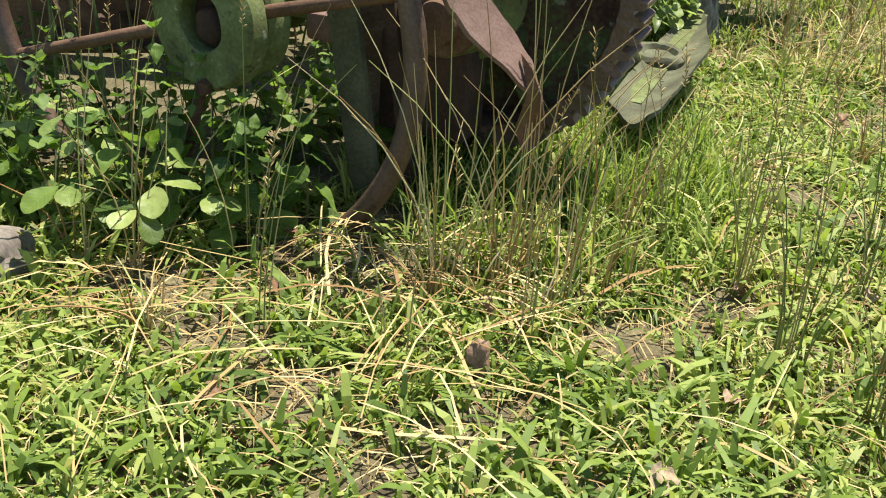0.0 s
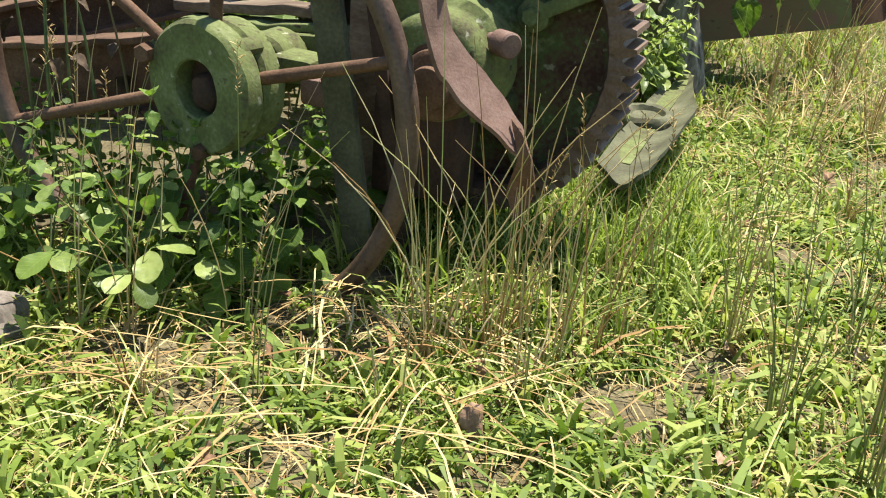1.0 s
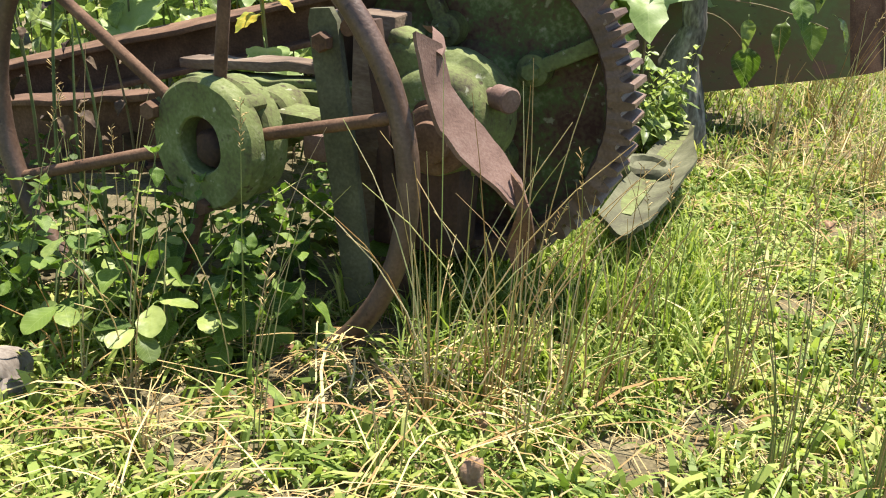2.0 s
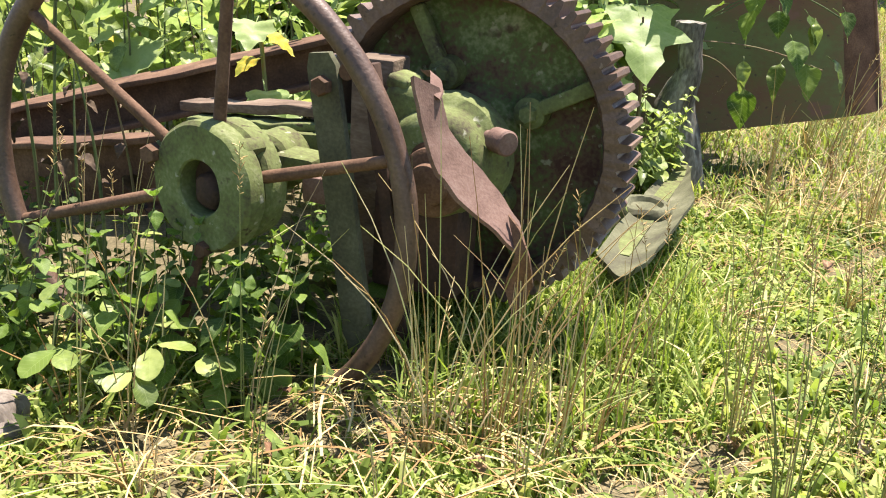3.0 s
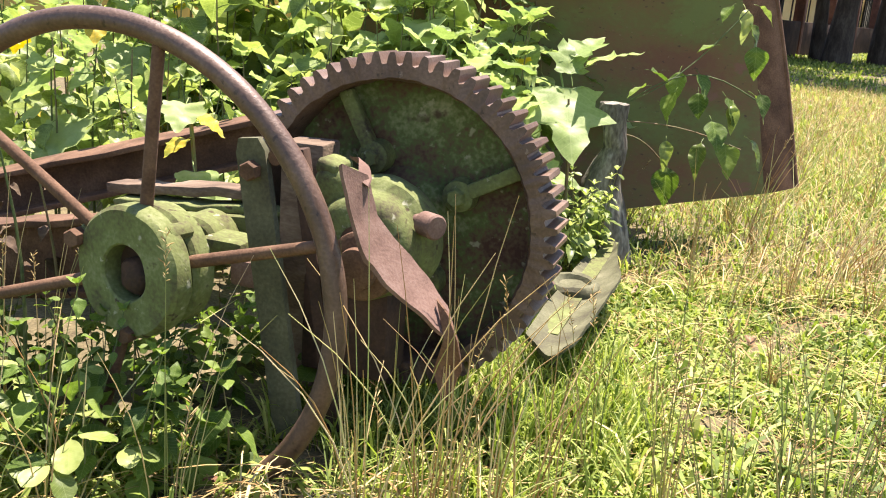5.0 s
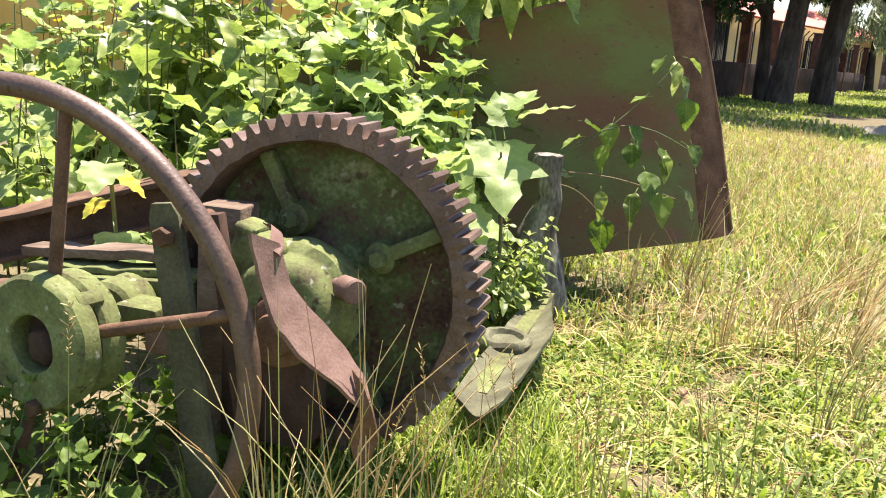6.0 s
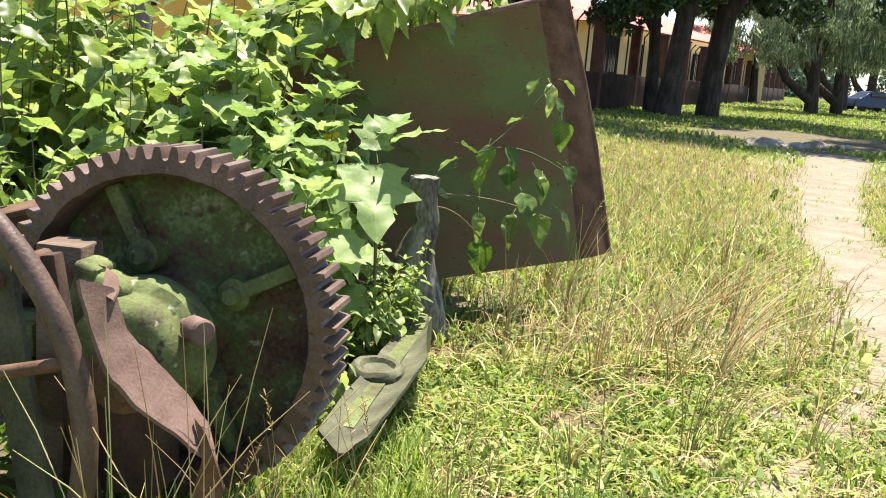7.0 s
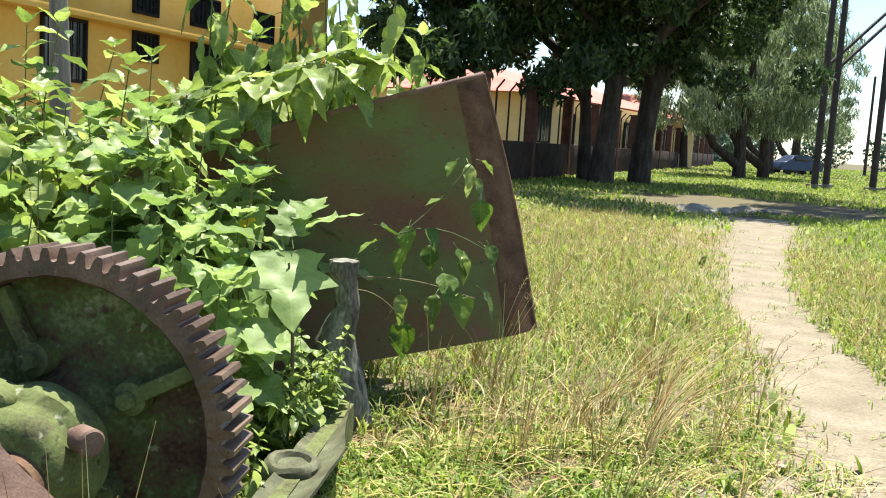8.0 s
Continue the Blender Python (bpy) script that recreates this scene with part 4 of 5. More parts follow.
# ---- grass ----
def blades(name, label, n, region, h, w, mat, lean=0.6, seed=1, curl=0.5, keep=None):
    """One sheet of many blades, each of five corners."""
    g = np.random.default_rng(seed)
    x = g.uniform(region[0], region[1], n)
    y = g.uniform(region[2], region[3], n)
    if keep is not None:
        ok = keep(x, y, g)
        x, y = x[ok], y[ok]
    n = len(x)
    z = np.array([relief(a, b) for a, b in zip(x, y)]) if n < 200000 else np.zeros(n)
    hh = h * g.uniform(0.45, 1.25, n)
    ww = w * g.uniform(0.6, 1.3, n)
    a = g.uniform(0, 2 * np.pi, n)
    ln = lean * g.uniform(0.2, 1.3, n)
    dx, dy = np.cos(a), np.sin(a)
    sx, sy = -np.sin(a + g.normal(0, 0.5, n)), np.cos(a)
    v = np.zeros((n, 7, 3))
    for i, (f, wk) in enumerate(((0.0, 0.7), (0.38, 1.0), (0.75, 0.7))):
        r = hh * ln * (f ** 1.5)
        zz = hh * f * np.sqrt(np.maximum(0.05, 1 - np.minimum(ln, 0.97) ** 2 * f)) * (1 - curl * 0.3 * f)
        for sgn, c in ((-1, 0), (1, 1)):
            v[:, 2 * i + c, 0] = x + dx * r + sgn * sx * ww * wk * 0.5
            v[:, 2 * i + c, 1] = y + dy * r + sgn * sy * ww * wk * 0.5
            v[:, 2 * i + c, 2] = z + zz
    v[:, 6, 0], v[:, 6, 1] = x + dx * hh * ln, y + dy * hh * ln
    v[:, 6, 2] = z + hh * np.sqrt(np.maximum(0.05, 1 - np.minimum(ln, 0.97) ** 2)) * (1 - curl * 0.45)
    base = (np.arange(n) * 7)[:, None]
    q = np.concatenate([base + np.array([0, 1, 3, 2]), base + np.array([2, 3, 5, 4])], 1).reshape(-1, 4)
    tr = base + np.array([4, 5, 6])
    me = bpy.data.meshes.new("blades")
    me.from_pydata(v.reshape(-1, 3).tolist(), [], q.tolist() + tr.tolist())
    me.materials.append(mat)
    return tagged(new(name, me), label, "grass", kind="stuff")


def off_path(x, y):
    d = np.full(x.shape, 9.0)
    for t in np.linspace(0, len(PATH) - 1, 130):
        px, py, w = path_at(t)
        d = np.minimum(d, np.hypot(x - px, y - py) / w)
    return d


def ditch(x, y):
    """Bare trodden earth where the path meets the ditch under the trees."""
    return ((x - 13.3) / 3.0) ** 2 + ((y - 18.6) / 3.6) ** 2 + 0.25 * np.sin(3 * x + 2 * y) + 0.2 * np.sin(5 * y - 3 * x) < 1


def turf(x, y, g):
    d = off_path(x, y)
    worn = np.sin(9 * x + 2 * np.sin(7 * y)) + np.sin(11 * y - 5 * x)
    left = x < np.interp(y, [p[1] for p in PATH], [p[0] for p in PATH])
    return (d > 0.85 + np.where(left, 0.85, 0.28) * g.exponential(1.0, x.shape) + 0.12 * worn) & ~ditch(x, y)


def patchy(x, y, g):
    """Turf with worn, littered patches."""
    f = np.sin(7.1 * x + 2.0 * np.sin(5.3 * y)) + np.sin(8.7 * y + 1.7 * np.sin(6.1 * x + 1)) + 0.8 * np.sin(17 * x + 13 * y) + 0.6 * np.sin(23 * y - 19 * x)
    return lit_side(x, y, g) & (f + g.normal(0, 0.7, x.shape) > -1.2) & ~((np.abs(x + 0.17) < 0.19) & (y > 1.42) & (y < 1.80) & (g.random(x.shape) < 0.8))


def lit_side(x, y, g):
    """Less turf under the thicket."""
    return turf(x, y, g) & ~((y > 1.95) & (x < 0.1))


blades("turf", "short green lawn grass", 34000, (-0.9, 2.6, 0.75, 3.2), 0.066, 0.0075, GRASS, 1.0, 1, 0.5, patchy)
blades("turf", "broad-bladed bright green lawn grass", 11000, (-0.9, 2.6, 0.75, 3.2), 0.095, 0.0125, GRASS, 1.05, 11, 0.7, patchy)
blades("turf", "small round-leaved ground cover among the grass", 15000, (-0.9, 2.4, 0.75, 3.4), 0.036, 0.019, GRASS, 1.1, 12, 0.6, patchy)
blades("turf", "short green grass beside the footpath", 85000, (-0.6, 9.5, 3.0, 9.5), 0.075, 0.010, GRASS, 0.9, 2, 0.5, patchy)
blades("dry_grass", "dry straw strewn among the grass", 15000, (-0.9, 2.4, 0.75, 3.4), 0.08, 0.0026, STRAW, 1.35, 3, 1.6, lit_side)
blades("meadow_grass", "shin-high yellowing meadow grass", 70000, (1.0, 16.0, 3.0, 15.0), 0.12, 0.008, GRASS, 0.85, 4, 0.3, turf)
blades("dry_grass", "tall dry seeding meadow grass", 24000, (1.2, 7.5, 3.0, 14.0), 0.23, 0.0035, STRAW, 0.9, 5, 0.3, turf)
blades("meadow_grass", "far green grass under the trees", 95000, (4, 42, 12.5, 46), 0.10, 0.022, GRASS, 0.7, 6, 0.3, turf)
blades("shaded_grass", "long dark green grass under the machine", 3200, (-0.16, 0.75, 1.84, 2.4), 0.15, 0.005, GRASS, 0.55, 7, 0.5)


blades("meadow_grass", "distant green turf", 60000, (10, 110, 44, 130), 0.16, 0.10, GRASS, 0.7, 16, 0.3, turf)
blades("long_grass", "long fresh green grass in front of the machine", 480, (-0.02, 0.62, 1.55, 1.9), 0.17, 0.0055, GRASS, 0.7, 17, 0.5)


def around(x, y, g):
    near = (x > -0.9) & (x < 2.6) & (y > 0.75) & (y < 9)
    return turf(x, y, g) & ~near & ~((y > 2.3) & (y < 5.5) & (x > -2.6) & (x < 0.4))


blades("turf", "rough green turf around the machine", 80000, (-4.2, 4.6, -2.6, 6.2), 0.085, 0.013, GRASS, 0.9, 31, 0.5, around)
blades("meadow_grass", "wide green turf of the common", 90000, (-30, 40, -25, 46), 0.14, 0.05, GRASS, 0.8, 32, 0.4, around)


def verge(x, y, g):
    d = off_path(x, y)
    return (d > 0.9) & (d < 2.6 + g.normal(0, 0.5, x.shape))


blades("dry_grass", "sparse greyish dry grass along the path's edge", 26000, (1.4, 9.5, 1.5, 12.0), 0.11, 0.0035, STRAW, 0.9, 41, 0.5, verge)


def on_path(x, y, g):
    return (off_path(x, y) < 1.8) & (np.sin(5 * x + 3 * np.sin(4 * y)) + np.sin(6.3 * y - 2 * x) + 0.6 * np.sin(17 * x - 13 * y) + g.normal(0, 0.3, x.shape) > 1.15)


blades("path_grass", "small grass clumps on the sandy path", 42000, (2.0, 10.0, 1.5, 13.5), 0.055, 0.006, GRASS, 1.0, 21, 0.5, on_path)


def laid_straw(regions, seed):
    """Long flat straws that lie on the turf."""
    g = np.random.default_rng(seed)
    n = sum(r[0] for r in regions)
    x = np.concatenate([g.uniform(r[1], r[2], r[0]) for r in regions])
    y = np.concatenate([g.uniform(r[3], r[4], r[0]) for r in regions])
    length = np.concatenate([np.full(r[0], r[5]) for r in regions])
    a = g.normal(0.1, 0.85, n)
    l = length * g.uniform(0.4, 1.2, n)
    z = 0.025 + g.uniform(0, 0.035, n)
    w = g.uniform(0.0009, 0.0019, n) * np.where(g.random(n) < 0.15, 2.0, 1.0)
    bent = g.normal(0, 1, n)
    v = np.zeros((n, 8, 3))
    for i, f in enumerate((0, 0.33, 0.66, 1.0)):
        bow = 0.05 * l * np.sin(f * 3) * bent
        lift = g.normal(0, 0.004, n)
        for c, s in ((0, -1), (1, 1)):
            v[:, 2 * i + c, 0] = x + np.cos(a) * l * f - np.sin(a) * (bow + s * w)
            v[:, 2 * i + c, 1] = y + np.sin(a) * l * f + np.cos(a) * (bow + s * w)
            v[:, 2 * i + c, 2] = z + lift + (0.02 if f in (0.33, 0.66) else 0)
    base = (np.arange(n) * 8)[:, None]
    q = np.concatenate([base + np.array([0, 1, 3, 2]), base + np.array([2, 3, 5, 4]), base + np.array([4, 5, 7, 6])], 1).reshape(-1, 4)
    me = bpy.data.meshes.new("straws")
    me.from_pydata(v.reshape(-1, 3).tolist(), [], q.tolist())
    me.materials.append(STRAW)
    tagged(new("straw", me), "long dry straws lying on the turf", "straw", kind="stuff")


laid_straw([(120, -0.85, 0.1, 0.95, 1.62, 0.27), (50, -0.3, 0.35, 1.3, 1.6, 0.2), (300, 0.0, 2.2, 1.0, 3.2, 0.18), (160, 1.2, 2.6, 2.4, 3.6, 0.35)], 1)


def stalks(at, count, height, spread, label, seed, mat=STALK, head=True, r=0.0011, lean=(0, 0)):
    g = random.Random(seed)
    t = thing("grass_tuft", at, label, "grass", "tall grass tufts")
    at = Vector(at)
    for k in range(count):
        h = height * g.uniform(0.45, 1.15)
        a, s = g.uniform(0, 6.283), g.uniform(0, spread)
        foot = at + Vector((math.cos(a) * 0.03 * g.random(), math.sin(a) * 0.03 * g.random(), 0))
        d = Vector((math.cos(a) * s + lean[0], math.sin(a) * s + lean[1], 0))
        ps = [foot + d * h * f ** 1.8 + Vector((0, 0, h * f * (1 - 0.45 * s * f))) for f in (0, 0.2, 0.4, 0.6, 0.8, 1.0)]
        bm = bmesh.new()
        tube(bm, ps, [r * 1.5, r * 1.35, r * 1.2, r, r * 0.8, r * 0.45], 4, cap=False)
        stem = part("stem", bm, mat, t)
        if head and g.random() < 0.3:
            hb = bmesh.new()
            tip = ps[-1]
            dd = (ps[-1] - ps[-2]).normalized()
            for q in range(22):
                p0 = tip - dd * 0.0042 * q
                o = Vector((g.uniform(-1, 1), g.uniform(-1, 1), g.uniform(0.3, 1.2))).normalized()
                ln = g.uniform(0.006, 0.020)
                tube(hb, [p0, p0 + o * ln * 0.7, p0 + o * ln], [0.0003, 0.0013, 0.0003], 3, cap=False)
            part("seed_head", hb, STRAW, stem)
    return t


TUFTS_RIGHT = [(0.63, 1.6, 12, 0.55, 0.35), (0.64, 1.32, 12, 0.5, 0.4), (0.72, 1.15, 14, 0.5, 0.45), (0.8, 1.3, 12, 0.55, 0.4), (0.85, 1.55, 9, 0.5, 0.35), (0.52, 1.75, 7, 0.45, 0.35), (0.7, 1.02, 10, 0.5, 0.4), (0.92, 1.2, 12, 0.55, 0.45)]
TUFTS_FRONT = [(0.18, 1.55, 5, 0.5, 0.5), (0.1, 1.62, 5, 0.5, 0.5), (0.02, 1.7, 5, 0.45, 0.5), (0.3, 1.62, 5, 0.4, 0.6), (-0.24, 1.3, 3, 0.42, 0.2), (-0.5, 1.5, 6, 0.45, 0.5), (-0.3, 1.55, 7, 0.5, 0.6), (-0.02, 1.25, 4, 0.35, 0.3), (0.2, 1.32, 4, 0.62, 0.1), (-0.74, 1.95, 7, 0.5, 0.25), (-0.66, 2.02, 6, 0.5, 0.3), (-0.85, 1.9, 6, 0.45, 0.3), (0.4, 1.55, 4, 0.5, 0.4), (0.34, 1.72, 4, 0.5, 0.4)]
for i, (x, y, c, h, s) in enumerate(TUFTS_RIGHT + TUFTS_FRONT):
    stalks((x, y, 0), c, h, s, "tuft of thin upright grass stems with seed heads", 40 + i, r=0.0011)
for i, (x, y, c, h, s) in enumerate(((0.16, 1.50, 11, 0.56, 0.6), (0.06, 1.48, 10, 0.58, 0.55), (0.26, 1.46, 11, 0.50, 0.6), (0.34, 1.52, 8, 0.46, 0.6), (0.04, 1.60, 8, 0.56, 0.5), (0.21, 1.58, 9, 0.6, 0.5), (-0.48, 1.62, 6, 0.42, 0.8), (-0.62, 1.55, 6, 0.36, 0.6), (0.44, 1.8, 8, 0.36, 0.6), (1.5, 3.0, 14, 0.55, 0.6), (1.75, 2.9, 14, 0.5, 0.7), (1.3, 3.45, 14, 0.5, 0.5), (1.6, 3.5, 12, 0.5, 0.5))):
    stalks((x, y, 0), c, h, s, "dry straw-coloured grass stems leaning all ways", 500 + i, STRAWSTEM, head=False, r=0.0013)
for i, (x, y) in enumerate(((0.03, 1.47), (0.12, 1.46), (0.22, 1.40), (-0.42, 1.30), (0.95, 1.75), (1.15, 2.3), (0.75, 2.1), (1.05, 3.15), (1.2, 3.1))):
    stalks((x, y, 0.01), 16, 0.13, 1.3, "low clump of dead brown grass", 620 + i, STRAWSTEM, head=False, r=0.0016)
for i, (x, y) in enumerate(((1.95, 2.95), (2.15, 3.2), (2.05, 3.45), (2.35, 3.55), (1.85, 3.3), (2.5, 3.9))):
    stalks((x, y, 0), 20, 0.46, 0.75, "thick straw-yellow grass tussock leaning over", 560 + i, STRAWSTEM, head=False, r=0.0014, lean=(0.55, 0.05))
for i in range(46):
    g_ = random.Random(200 + i)
    x, y = g_.uniform(0.9, 3.4), g_.uniform(1.9, 6.5)
    if 2.3 < x < 4.5 and y < 3 or off_path(np.array([x]), np.array([y]))[0] < 1.25 or (x < 1.15 and y > 2.4):
        continue
    stalks((x, y, 0), g_.randint(7, 14), g_.uniform(0.35, 0.6), 0.55, "tuft of seeding straw-yellow grass", 300 + i, STRAWSTEM if i % 3 else STALK, lean=(0.25, -0.05))


# ---- far things ----
def crown(n, blobs, size, seed, hang=0.0, aspect=0.4):
    """Leaf clumps: many small leaves round some centres (x, y, z, radius)."""
    g = np.random.default_rng(seed)
    b = np.array(blobs)
    wts = b[:, 3] ** 2
    k = g.choice(len(b), n, p=wts / wts.sum())
    d = g.normal(size=(n, 3))
    d /= np.linalg.norm(d, axis=1)[:, None]
    c = b[k, :3] + d * (b[k, 3] * g.uniform(0.45, 1.05, n))[:, None] * np.array([1, 1, 0.75])
    t = g.normal(size=(n, 3))
    t[:, 2] -= hang
    t /= np.linalg.norm(t, axis=1)[:, None]
    s = np.cross(t, g.normal(size=(n, 3)))
    s /= np.linalg.norm(s, axis=1)[:, None]
    l = size * g.uniform(0.6, 1.4, n)[:, None]
    v = np.stack([c - t * l * 0.5, c + s * l * aspect * 0.5, c + t * l * 0.5, c - s * l * aspect * 0.5], 1)
    q = (np.arange(n) * 4)[:, None] + np.arange(4)
    me = bpy.data.meshes.new("crown")
    me.from_pydata(v.reshape(-1, 3).tolist(), [], q.tolist())
    return me


def tree(name, label, at, trunk, limbs, blobs, n, size, mat, seed, hang=0.0, aspect=0.4, group=""):
    """trunk: (points, radii); limbs: the same, each."""
    t = thing(name, at, label, "tree", group)
    o = Vector(at)
    bm = bmesh.new()
    for ps, rs in [trunk]:
        tube(bm, [o + Vector(p) for p in ps], rs, 14)
    part("trunk", roughen(bm, 0.03, 2.5), BARK, t)
    for ps, rs in limbs:
        bm = bmesh.new()
        tube(bm, [o + Vector(p) for p in ps], rs, 10)
        part("limb", roughen(bm, 0.02, 2.5), BARK, t)
    me = crown(n, [(o.x + x, o.y + y, o.z + z, r) for x, y, z, r in blobs], size, seed, hang, aspect)
    me.materials.append(mat)
    part("crown", me, mat, t)
    return t


def blobs_round(c, spread, count, r, seed):
    g = random.Random(seed)
    return [(c[0] + g.uniform(-1, 1) * spread[0], c[1] + g.uniform(-1, 1) * spread[1], c[2] + g.uniform(-1, 1) * spread[2], r * g.uniform(0.6, 1.2)) for _ in range(count)]


MANGO = "big dark mango-like tree casting deep shade"
tree("shade_tree", MANGO, (13.6, 27.2, 0), ([(0, 0, -0.2), (0.08, 0, 1.5), (0.25, 0, 3.2), (0.5, 0.2, 6.5)], [0.46, 0.31, 0.28, 0.2]),
     [([(0.5, 0, 3), (-0.6, 0.3, 5), (-2.2, 0.5, 6.5)], [0.28, 0.2, 0.1]), ([(0.6, 0, 3.6), (2, -0.4, 5.2), (3.6, -0.5, 6.4)], [0.26, 0.18, 0.08])],
     blobs_round((-2.2, 0.5, 5.7), (5.4, 2.8, 2.7), 85, 0.85, 1), 34000, 0.30, TREELEAF, 1, 0.8, 0.34)
# second blob set, overhead and out of view, is added to shade the ditch
tree("shade_tree", MANGO, (15.6, 28.4, 0), ([(0, 0, -0.2), (0.05, 0, 1.5), (0.25, 0, 3.2), (0.5, 0.2, 6.5)], [0.40, 0.33, 0.33, 0.24]),
     [([(0.2, 0, 3), (1.4, 0.3, 5), (3.0, 0.5, 6.2)], [0.3, 0.2, 0.1])],
     blobs_round((1.5, 0.5, 6.3), (3.8, 2.8, 2.7), 70, 0.85, 2) + blobs_round((1.0, -7.0, 7.8), (7.0, 5.0, 0.9), 46, 1.4, 9), 60000, 0.30, TREELEAF, 2, 0.8, 0.34)
tree("shade_tree", MANGO, (13.75, 28.7, 0), ([(0, 0, -0.2), (-0.1, 0, 2), (-0.25, 0, 4), (-0.5, 0, 6)], [0.25, 0.19, 0.17, 0.14]),
     [([(-0.1, 0, 2.6), (-1.2, 0.3, 4.2), (-2.6, 0.5, 5.2)], [0.22, 0.16, 0.08])],
     blobs_round((-3.0, 0.5, 5.4), (3.8, 2.2, 2.5), 50, 0.8, 3), 20000, 0.30, TREELEAF, 3, 0.8, 0.34)
FEATH = "tall feathery tree with hanging pale foliage"
for i, (x, y, s) in enumerate(((28.6, 42.0, 1.0), (31.8, 44.5, 0.95), (41, 57, 1.15), (36, 60, 1.2), (50, 66, 1.2))):
    tree("feathery_tree", FEATH, (x, y, 0), ([(0, 0, -0.2), (-0.1, 0, 2 * s), (0.1, 0, 4 * s), (0.5, 0, 8 * s)], [0.36 * s, 0.26 * s, 0.22 * s, 0.1]),
         [([(-0.1, 0, 0.6), (-1.6, 0, 1.6 * s), (-3.2, 0, 4 * s), (-4.0, 0, 6 * s)], [0.26, 0.22, 0.16, 0.08]), ([(0, 0, 3 * s), (1.2, 0, 4.6 * s), (2.0, 0, 6.5 * s)], [0.2, 0.15, 0.08])],
         blobs_round((-0.3, 0, 6.2 * s), (4.4 * s, 2.5, 3.6 * s), 90, 0.8, 20 + i), 12000, 0.55, FEATHER, 30 + i, 2.2, 0.12, "feathery trees along the path")
woods = bpy.data.objects.new("far_woods", crown(36000, [(x, 150 + 18 * math.sin(x * 0.13), 3.0, 5.5) for x in range(-60, 190, 6)], 0.8, 77, 0, 0.6))
scene.collection.objects.link(woods)
woods.data.materials.append(FARGREEN)
tagged(woods, "hazy line of distant trees", "trees", kind="stuff")

# boundary wall with brick piers and iron posts
WA, WB = Vector((8.2, 23.3, 0)), Vector((55, 86.0, 0))
wd = (WB - WA).normalized()
wn = Vector((wd.y, -wd.x, 0))
wall = thing("boundary_wall", WA, "low dark brick boundary wall with piers and iron posts", "wall", kind="structure")
bm = bmesh.new()
beam(bm, WA + Z * 0.57, WB + Z * 0.57, 0.25, 1.14, 0.02)
part("wall_body", bm, WALLSHADED, wall, "brick wall coloured dark for tree shade")
length = (WB - WA).length
k = 0.0
while k < length:
    p = WA + wd * k
    bm = bmesh.new()
    block(bm, p + Z * 1.38, (0.33, 0.33, 2.76), axes(wd), 0.02)
    block(bm, p + Z * 2.79, (0.4, 0.4, 0.07), axes(wd), 0.015)
    part("pier", bm, BRICK, wall)
    for q in range(1, 4):
        pp = p + wd * q * 1.25
        bm = bmesh.new()
        tube(bm, [pp + Z * 1.1, pp + Z * 2.5, pp + Z * 2.75 + wn * 0.2], 0.028, 6)
        part("iron_post", bm, IRON, wall)
    k += 5.0


def window(parent, c, ax, w, h, bars=6):
    """A barred window set in a wall whose outward side is -y of ax."""
    out = ax @ Vector((0, -1, 0))
    bm = bmesh.new()
    block(bm, c + out * 0.01, (w, 0.06, h), ax, 0.0)
    pane = part("window", bm, WINDOW, parent, "dark barred window", smooth=False)
    bm = bmesh.new()
    for s in (-1, 1):
        block(bm, c + out * 0.05 + ax @ Vector((s * w / 2, 0, 0)), (0.07, 0.07, h + 0.07), ax, 0.0)
        block(bm, c + out * 0.05 + Z * s * h / 2, (w + 0.07, 0.07, 0.07), ax, 0.0)
    part("window_frame", bm, IRON, pane, smooth=False)
    bm = bmesh.new()
    for i in range(1, bars):
        block(bm, c + out * 0.07 + ax @ Vector(((i / bars - 0.5) * w, 0, 0)), (0.022, 0.022, h), ax, 0.0)
    part("bars", bm, IRON, pane, smooth=False)
    return pane


def house(name, label, c, direction, w, d, h, mat, roof, windows, ledges=()):
    t = thing(name, c, label, "house")
    ax = axes(direction)
    c = Vector(c)
    bm = bmesh.new()
    block(bm, c + Z * h / 2 + ax @ Vector((0, d / 2, 0)), (w, d, h), ax, 0.02)
    part("wall", bm, mat, t)
    for z, out in ledges:
        bm = bmesh.new()
        block(bm, c + Z * z + ax @ Vector((0, -out / 2, 0)), (w + 0.2, out, 0.14), ax, 0.01)
        part("ledge", bm, mat, t)
    for x, z, ww, hh in windows:
        window(t, c + ax @ Vector((x, 0, 0)) + Z * z, ax, ww, hh)
    bm = bmesh.new()
    o = 0.7
    a = [bm.verts.new(c + ax @ Vector((sx * (w / 2 + o), y, 0)) + Z * (h - 0.05)) for sx, y in ((-1, -o), (1, -o), (1, d + o), (-1, d + o))]
    r = [bm.verts.new(c + ax @ Vector((sx * (w / 2 - d * 0.35), d / 2, 0)) + Z * (h + roof)) for sx in (-1, 1)]
    for f in ((a[0], a[1], r[1], r[0]), (a[1], a[2], r[1]), (a[2], a[3], r[0], r[1]), (a[3], a[0], r[0]), (a[3], a[2], a[1], a[0])):
        bm.faces.new(f)
    part("roof", bm, ROOFRED, t, smooth=False)
    return t


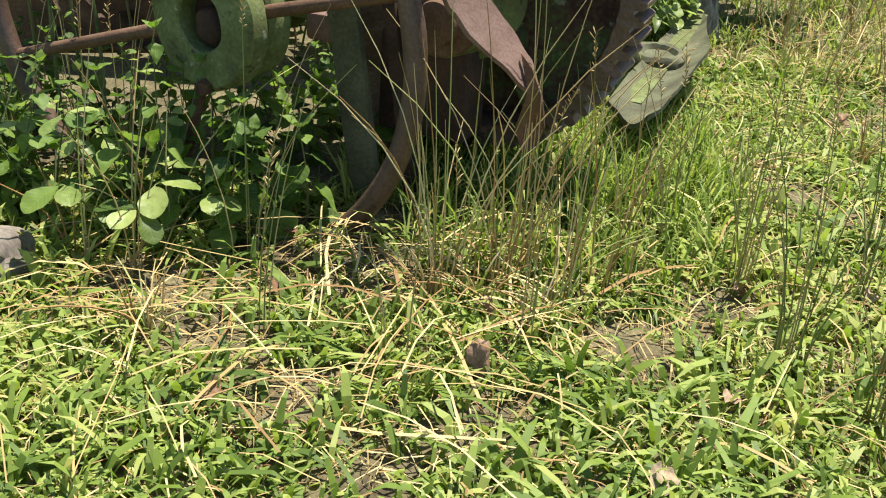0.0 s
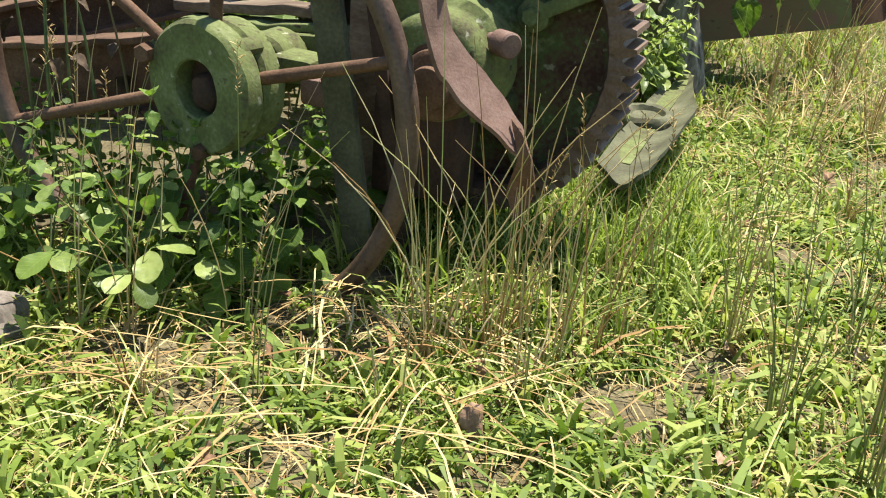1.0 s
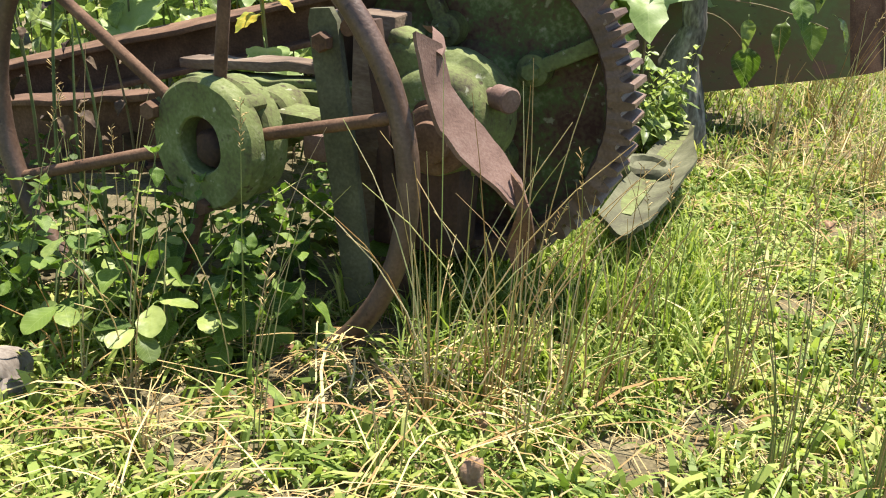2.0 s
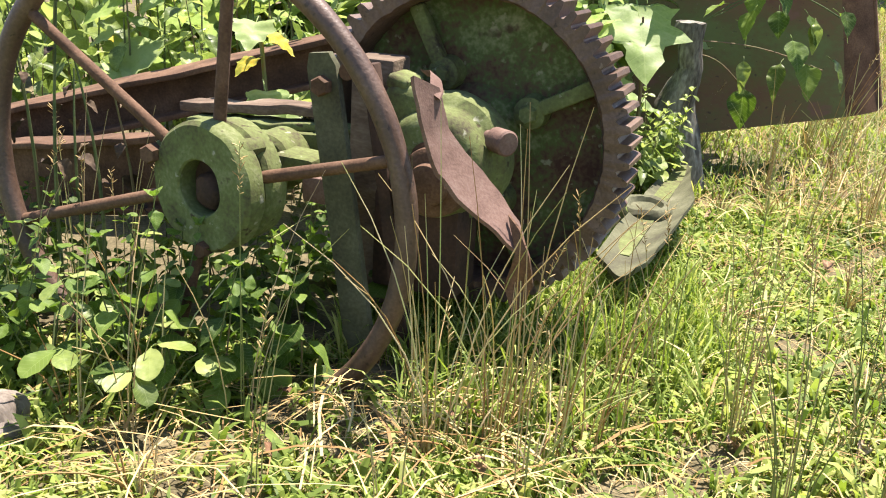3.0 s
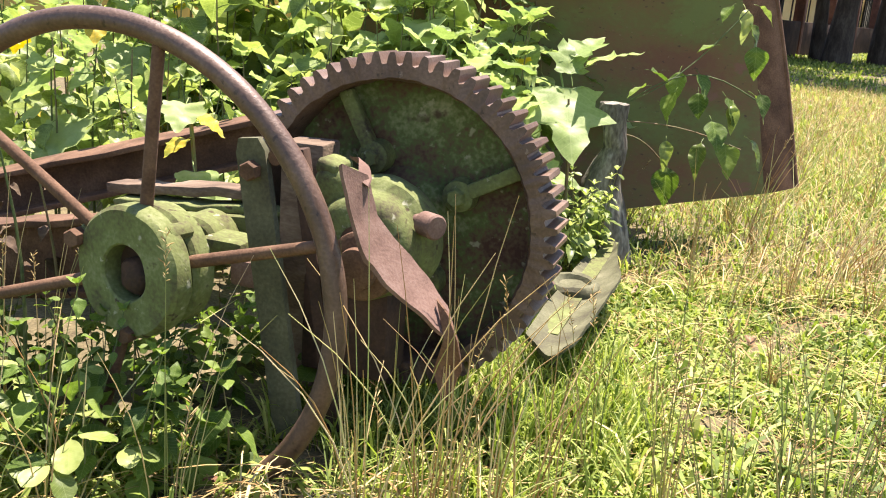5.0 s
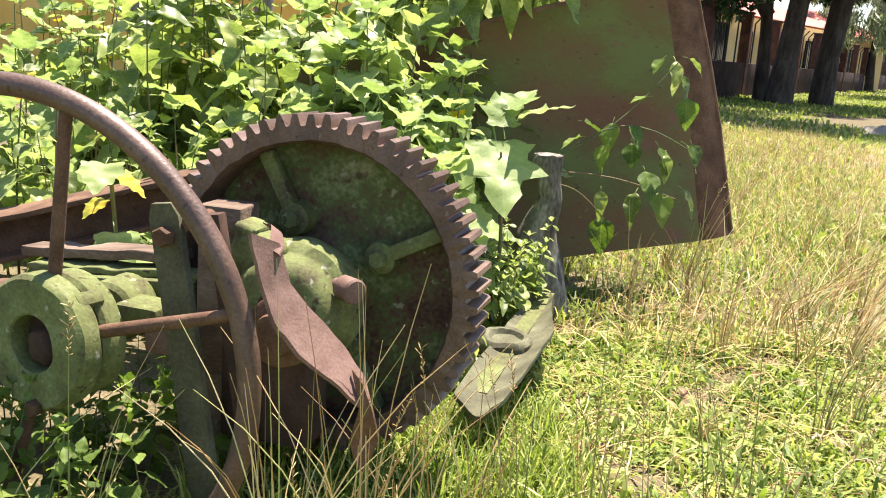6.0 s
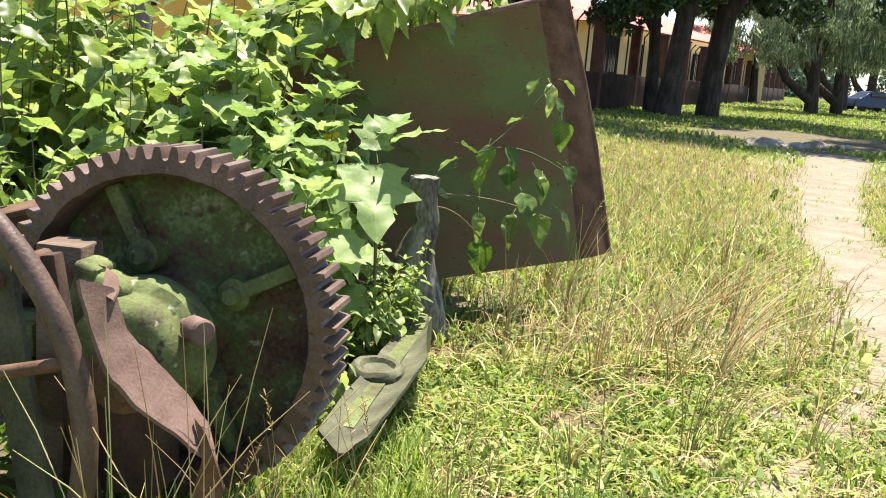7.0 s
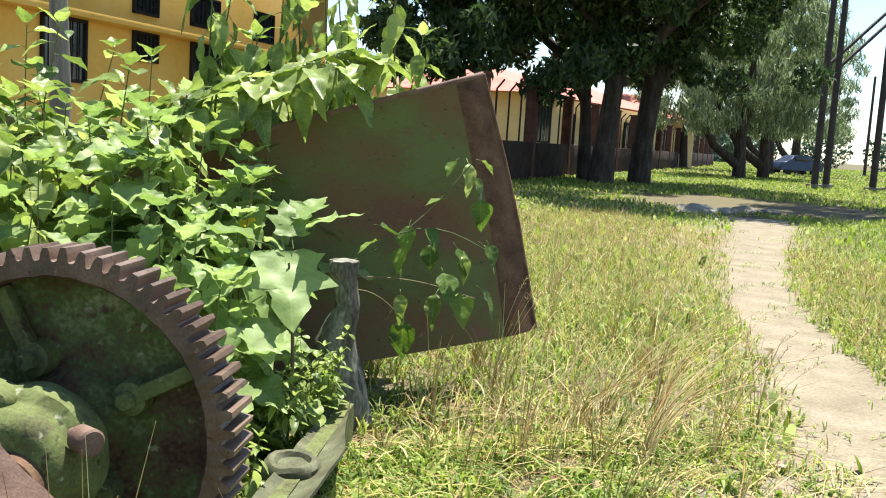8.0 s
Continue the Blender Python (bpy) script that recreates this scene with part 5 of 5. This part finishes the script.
house("apartment_building", "two-storey yellow building with dark barred windows", (1.0, 24.9, 0), (0.59, 0.81, 0), 15, 7, 6.4, YELLOW, 1.6,
      [(s - 5.93, z, w, h) for s, z, w, h in ((1.47, 2.42, 1.25, 1.25), (4.12, 2.75, 0.85, 0.62), (6.75, 2.2, 1.6, 1.7), (4.1, 4.2, 0.85, 1.4), (6.5, 3.85, 1.2, 0.7), (9.4, 3.85, 1.0, 0.75), (9.6, 2.4, 1.1, 1.2), (1.4, 4.3, 1.3, 1.2))], ((3.15, 0.5), (6.3, 0.7)))
house("bungalow", "long cream bungalow with a pinkish red roof", (22.5, 45.5, 0), (0.72, 0.69, 0), 20, 8, 3.3, CREAM, 1.4,
      [(-8, 2.0, 2.0, 1.6), (-4.6, 1.8, 0.9, 1.6), (-2.4, 1.6, 1.1, 2.2), (1.0, 2.0, 1.4, 1.5), (4.0, 1.8, 1.4, 1.5), (7.6, 1.9, 1.8, 1.6)])
house("bungalow", "small cream house with a red roof beyond the fence", (34.5, 59.0, 0), (0.8, 0.55, 0), 7, 7, 3.4, CREAM, 1.6, [(-1.6, 1.7, 1.2, 1.7), (1.4, 1.8, 1.6, 1.5)])


def pole(at, lean, h, brace=False):
    t = thing("utility_pole", at, "dark steel utility pole beside the path", "pole", "utility poles")
    a = Vector(at)
    bm = bmesh.new()
    tube(bm, [a - Z * 0.3, a + Z * h * 0.5, a + Z * h], [0.15, 0.13, 0.11], 10)
    part("shaft", bm, POLE, t)
    if brace:
        bm = bmesh.new()
        beam(bm, a + Z * 5.0, a + Vector((3.4, 0.5, 7.8)), 0.09, 0.12, 0.005)
        part("brace", bm, POLE, t)
    bm = bmesh.new()
    block(bm, a + Z * 0.05, (0.5, 0.5, 0.2), None, 0.02)
    part("footing", bm, STONE, t)


pole((26.6, 33.6, 0), 0, 11, True)
pole((27.4, 33.9, 0), 0, 11, True)
pole((29.2, 33.2, 0), 0, 10)
pole((30.4, 33.6, 0), 0, 10)
pole((62, 72, 0), 0, 9)

# rocks at the ditch
for x, y, s in ((9.9, 15.6, 0.42), (10.6, 15.7, 0.26), (11.2, 15.9, 0.34), (11.9, 16.1, 0.24), (10.4, 16.3, 0.28)):
    bm = bmesh.new()
    bmesh.ops.create_icosphere(bm, subdivisions=3, radius=1)
    for v in bm.verts:
        v.co = Vector((x, y, 0.02)) + Vector((v.co.x * s, v.co.y * s * 0.7, v.co.z * s * 0.38)) * (1 + 0.25 * noise.noise(v.co * 1.7 + Vector((x, y, 0))))
    single("boulder", bm, STONE, "pale weathered stone beside the path", "stone", "stones at the ditch")

# parked car far off
CX, CY = 45.5, 60.0
car = thing("car", (CX, CY, 0), "dark blue car parked far off under the trees", "car")
bm = bmesh.new()
outline = [(-1.85, 0.32), (-1.88, 0.62), (-1.75, 0.88), (-1.15, 0.96), (-0.70, 1.36), (-0.35, 1.45), (0.65, 1.44), (1.25, 1.02), (1.72, 0.90), (1.86, 0.66), (1.84, 0.32)]
sides = [[bm.verts.new((CX + x, CY + sy * (0.78 if z < 1.0 else 0.62), z)) for x, z in outline] for sy in (-1, 1)]
for k in range(len(outline)):
    k2 = (k + 1) % len(outline)
    bm.faces.new((sides[0][k], sides[0][k2], sides[1][k2], sides[1][k]))
bm.faces.new(sides[0][::-1])
bm.faces.new(sides[1])
bmesh.ops.bevel(bm, geom=bm.edges[:], offset=0.05, segments=2, affect='EDGES')
part("body", bm, CARBLUE, car)
bm = bmesh.new()
block(bm, (CX + 0.05, CY - 0.70, 1.16), (1.25, 0.06, 0.28), None, 0.02)
part("side_window", bm, WINDOW, car)
for sx in (-1.15, 1.15):
    for sy in (-0.75, 0.55):
        bm = bmesh.new()
        lathe(bm, (CX + sx, CY + sy, 0.31), (0, 1, 0), [(0, 0), (0, 0.31), (0.2, 0.31), (0.2, 0)], 18)
        part("wheel", bm, IRON, car)

# grey post and old beam in the thicket
bm = bmesh.new()
tube(bm, [(-0.31, 6.6, -0.1), (-0.325, 6.6, 0.6), (-0.315, 6.61, 1.2), (-0.335, 6.6, 1.8), (-0.33, 6.6, 2.4)], [0.066, 0.061, 0.064, 0.057, 0.06], 14)
single("wooden_post", roughen(bm, 0.012, 9), WOODGREY, "grey weathered wooden post standing in the weeds", "post")
bm = bmesh.new()
beam(bm, (-0.9, 5.05, 1.03), (0.50, 5.0, 0.93), 0.08, 0.16, 0.01)
single("old_beam", roughen(bm, 0.004, 8), WOODGREY, "grey old beam lying across the weeds", "beam")

# dead leaves and litter
DEAD = material("dead_leaf", [(0.14, 0.07, 0.035), (0.27, 0.16, 0.09), (0.36, 0.27, 0.18)], 30, 0.8, 0, 0.4, 150, by_object=0.6)
dead = [leaf_mesh(OVATE, 1.0, DEAD, 0.5, 1.0, 0.2, s, 0.08) for s in (3, 8, 15)]
for k in range(70):
    g_ = random.Random(900 + k)
    x, y = (g_.uniform(-0.7, 1.6), g_.uniform(1.0, 2.6)) if k < 50 else (g_.uniform(1.0, 2.4), g_.uniform(2.6, 3.8))
    if x < 0.5 and y > 1.75:
        continue
    ob = tagged(new("dead_leaf", g_.choice(dead)), "curled brown dead leaf lying on the turf", "leaf", "dead leaves on the turf")
    s = g_.uniform(0.025, 0.06)
    ob.matrix_basis = pose(x, y, relief(x, y) + 0.03, g_.uniform(-25, 25), g_.uniform(-25, 25), g_.uniform(0, 360)) @ Matrix.Diagonal((s, s, s, 1))
# clod, and a lump for a curled dry leaf
bm = bmesh.new()
bmesh.ops.create_icosphere(bm, subdivisions=3, radius=1)
for v in bm.verts:
    v.co = Vector((0.115, 1.24, 0.03)) + Vector((v.co.x * 0.022, v.co.y * 0.02, v.co.z * 0.042)) * (1 + 0.4 * noise.noise(v.co * 1.5))
single("clay_clod", bm, CLAY, "small brown clod of dry clay on the grass", "clod")
# stone-like lump put in place of a pale curled dry leaf
bm = bmesh.new()
bmesh.ops.create_icosphere(bm, subdivisions=3, radius=1)
for v in bm.verts:
    v.co = Vector((-0.72, 1.48, 0.03)) + Vector((v.co.x * 0.055, v.co.y * 0.06, v.co.z * 0.05)) * (1 + 0.5 * noise.noise(v.co * 1.3))
single("stone", roughen(bm, 0.012, 24), WOODGREY, "rough grey lump standing in for a curled dry leaf", "stone")
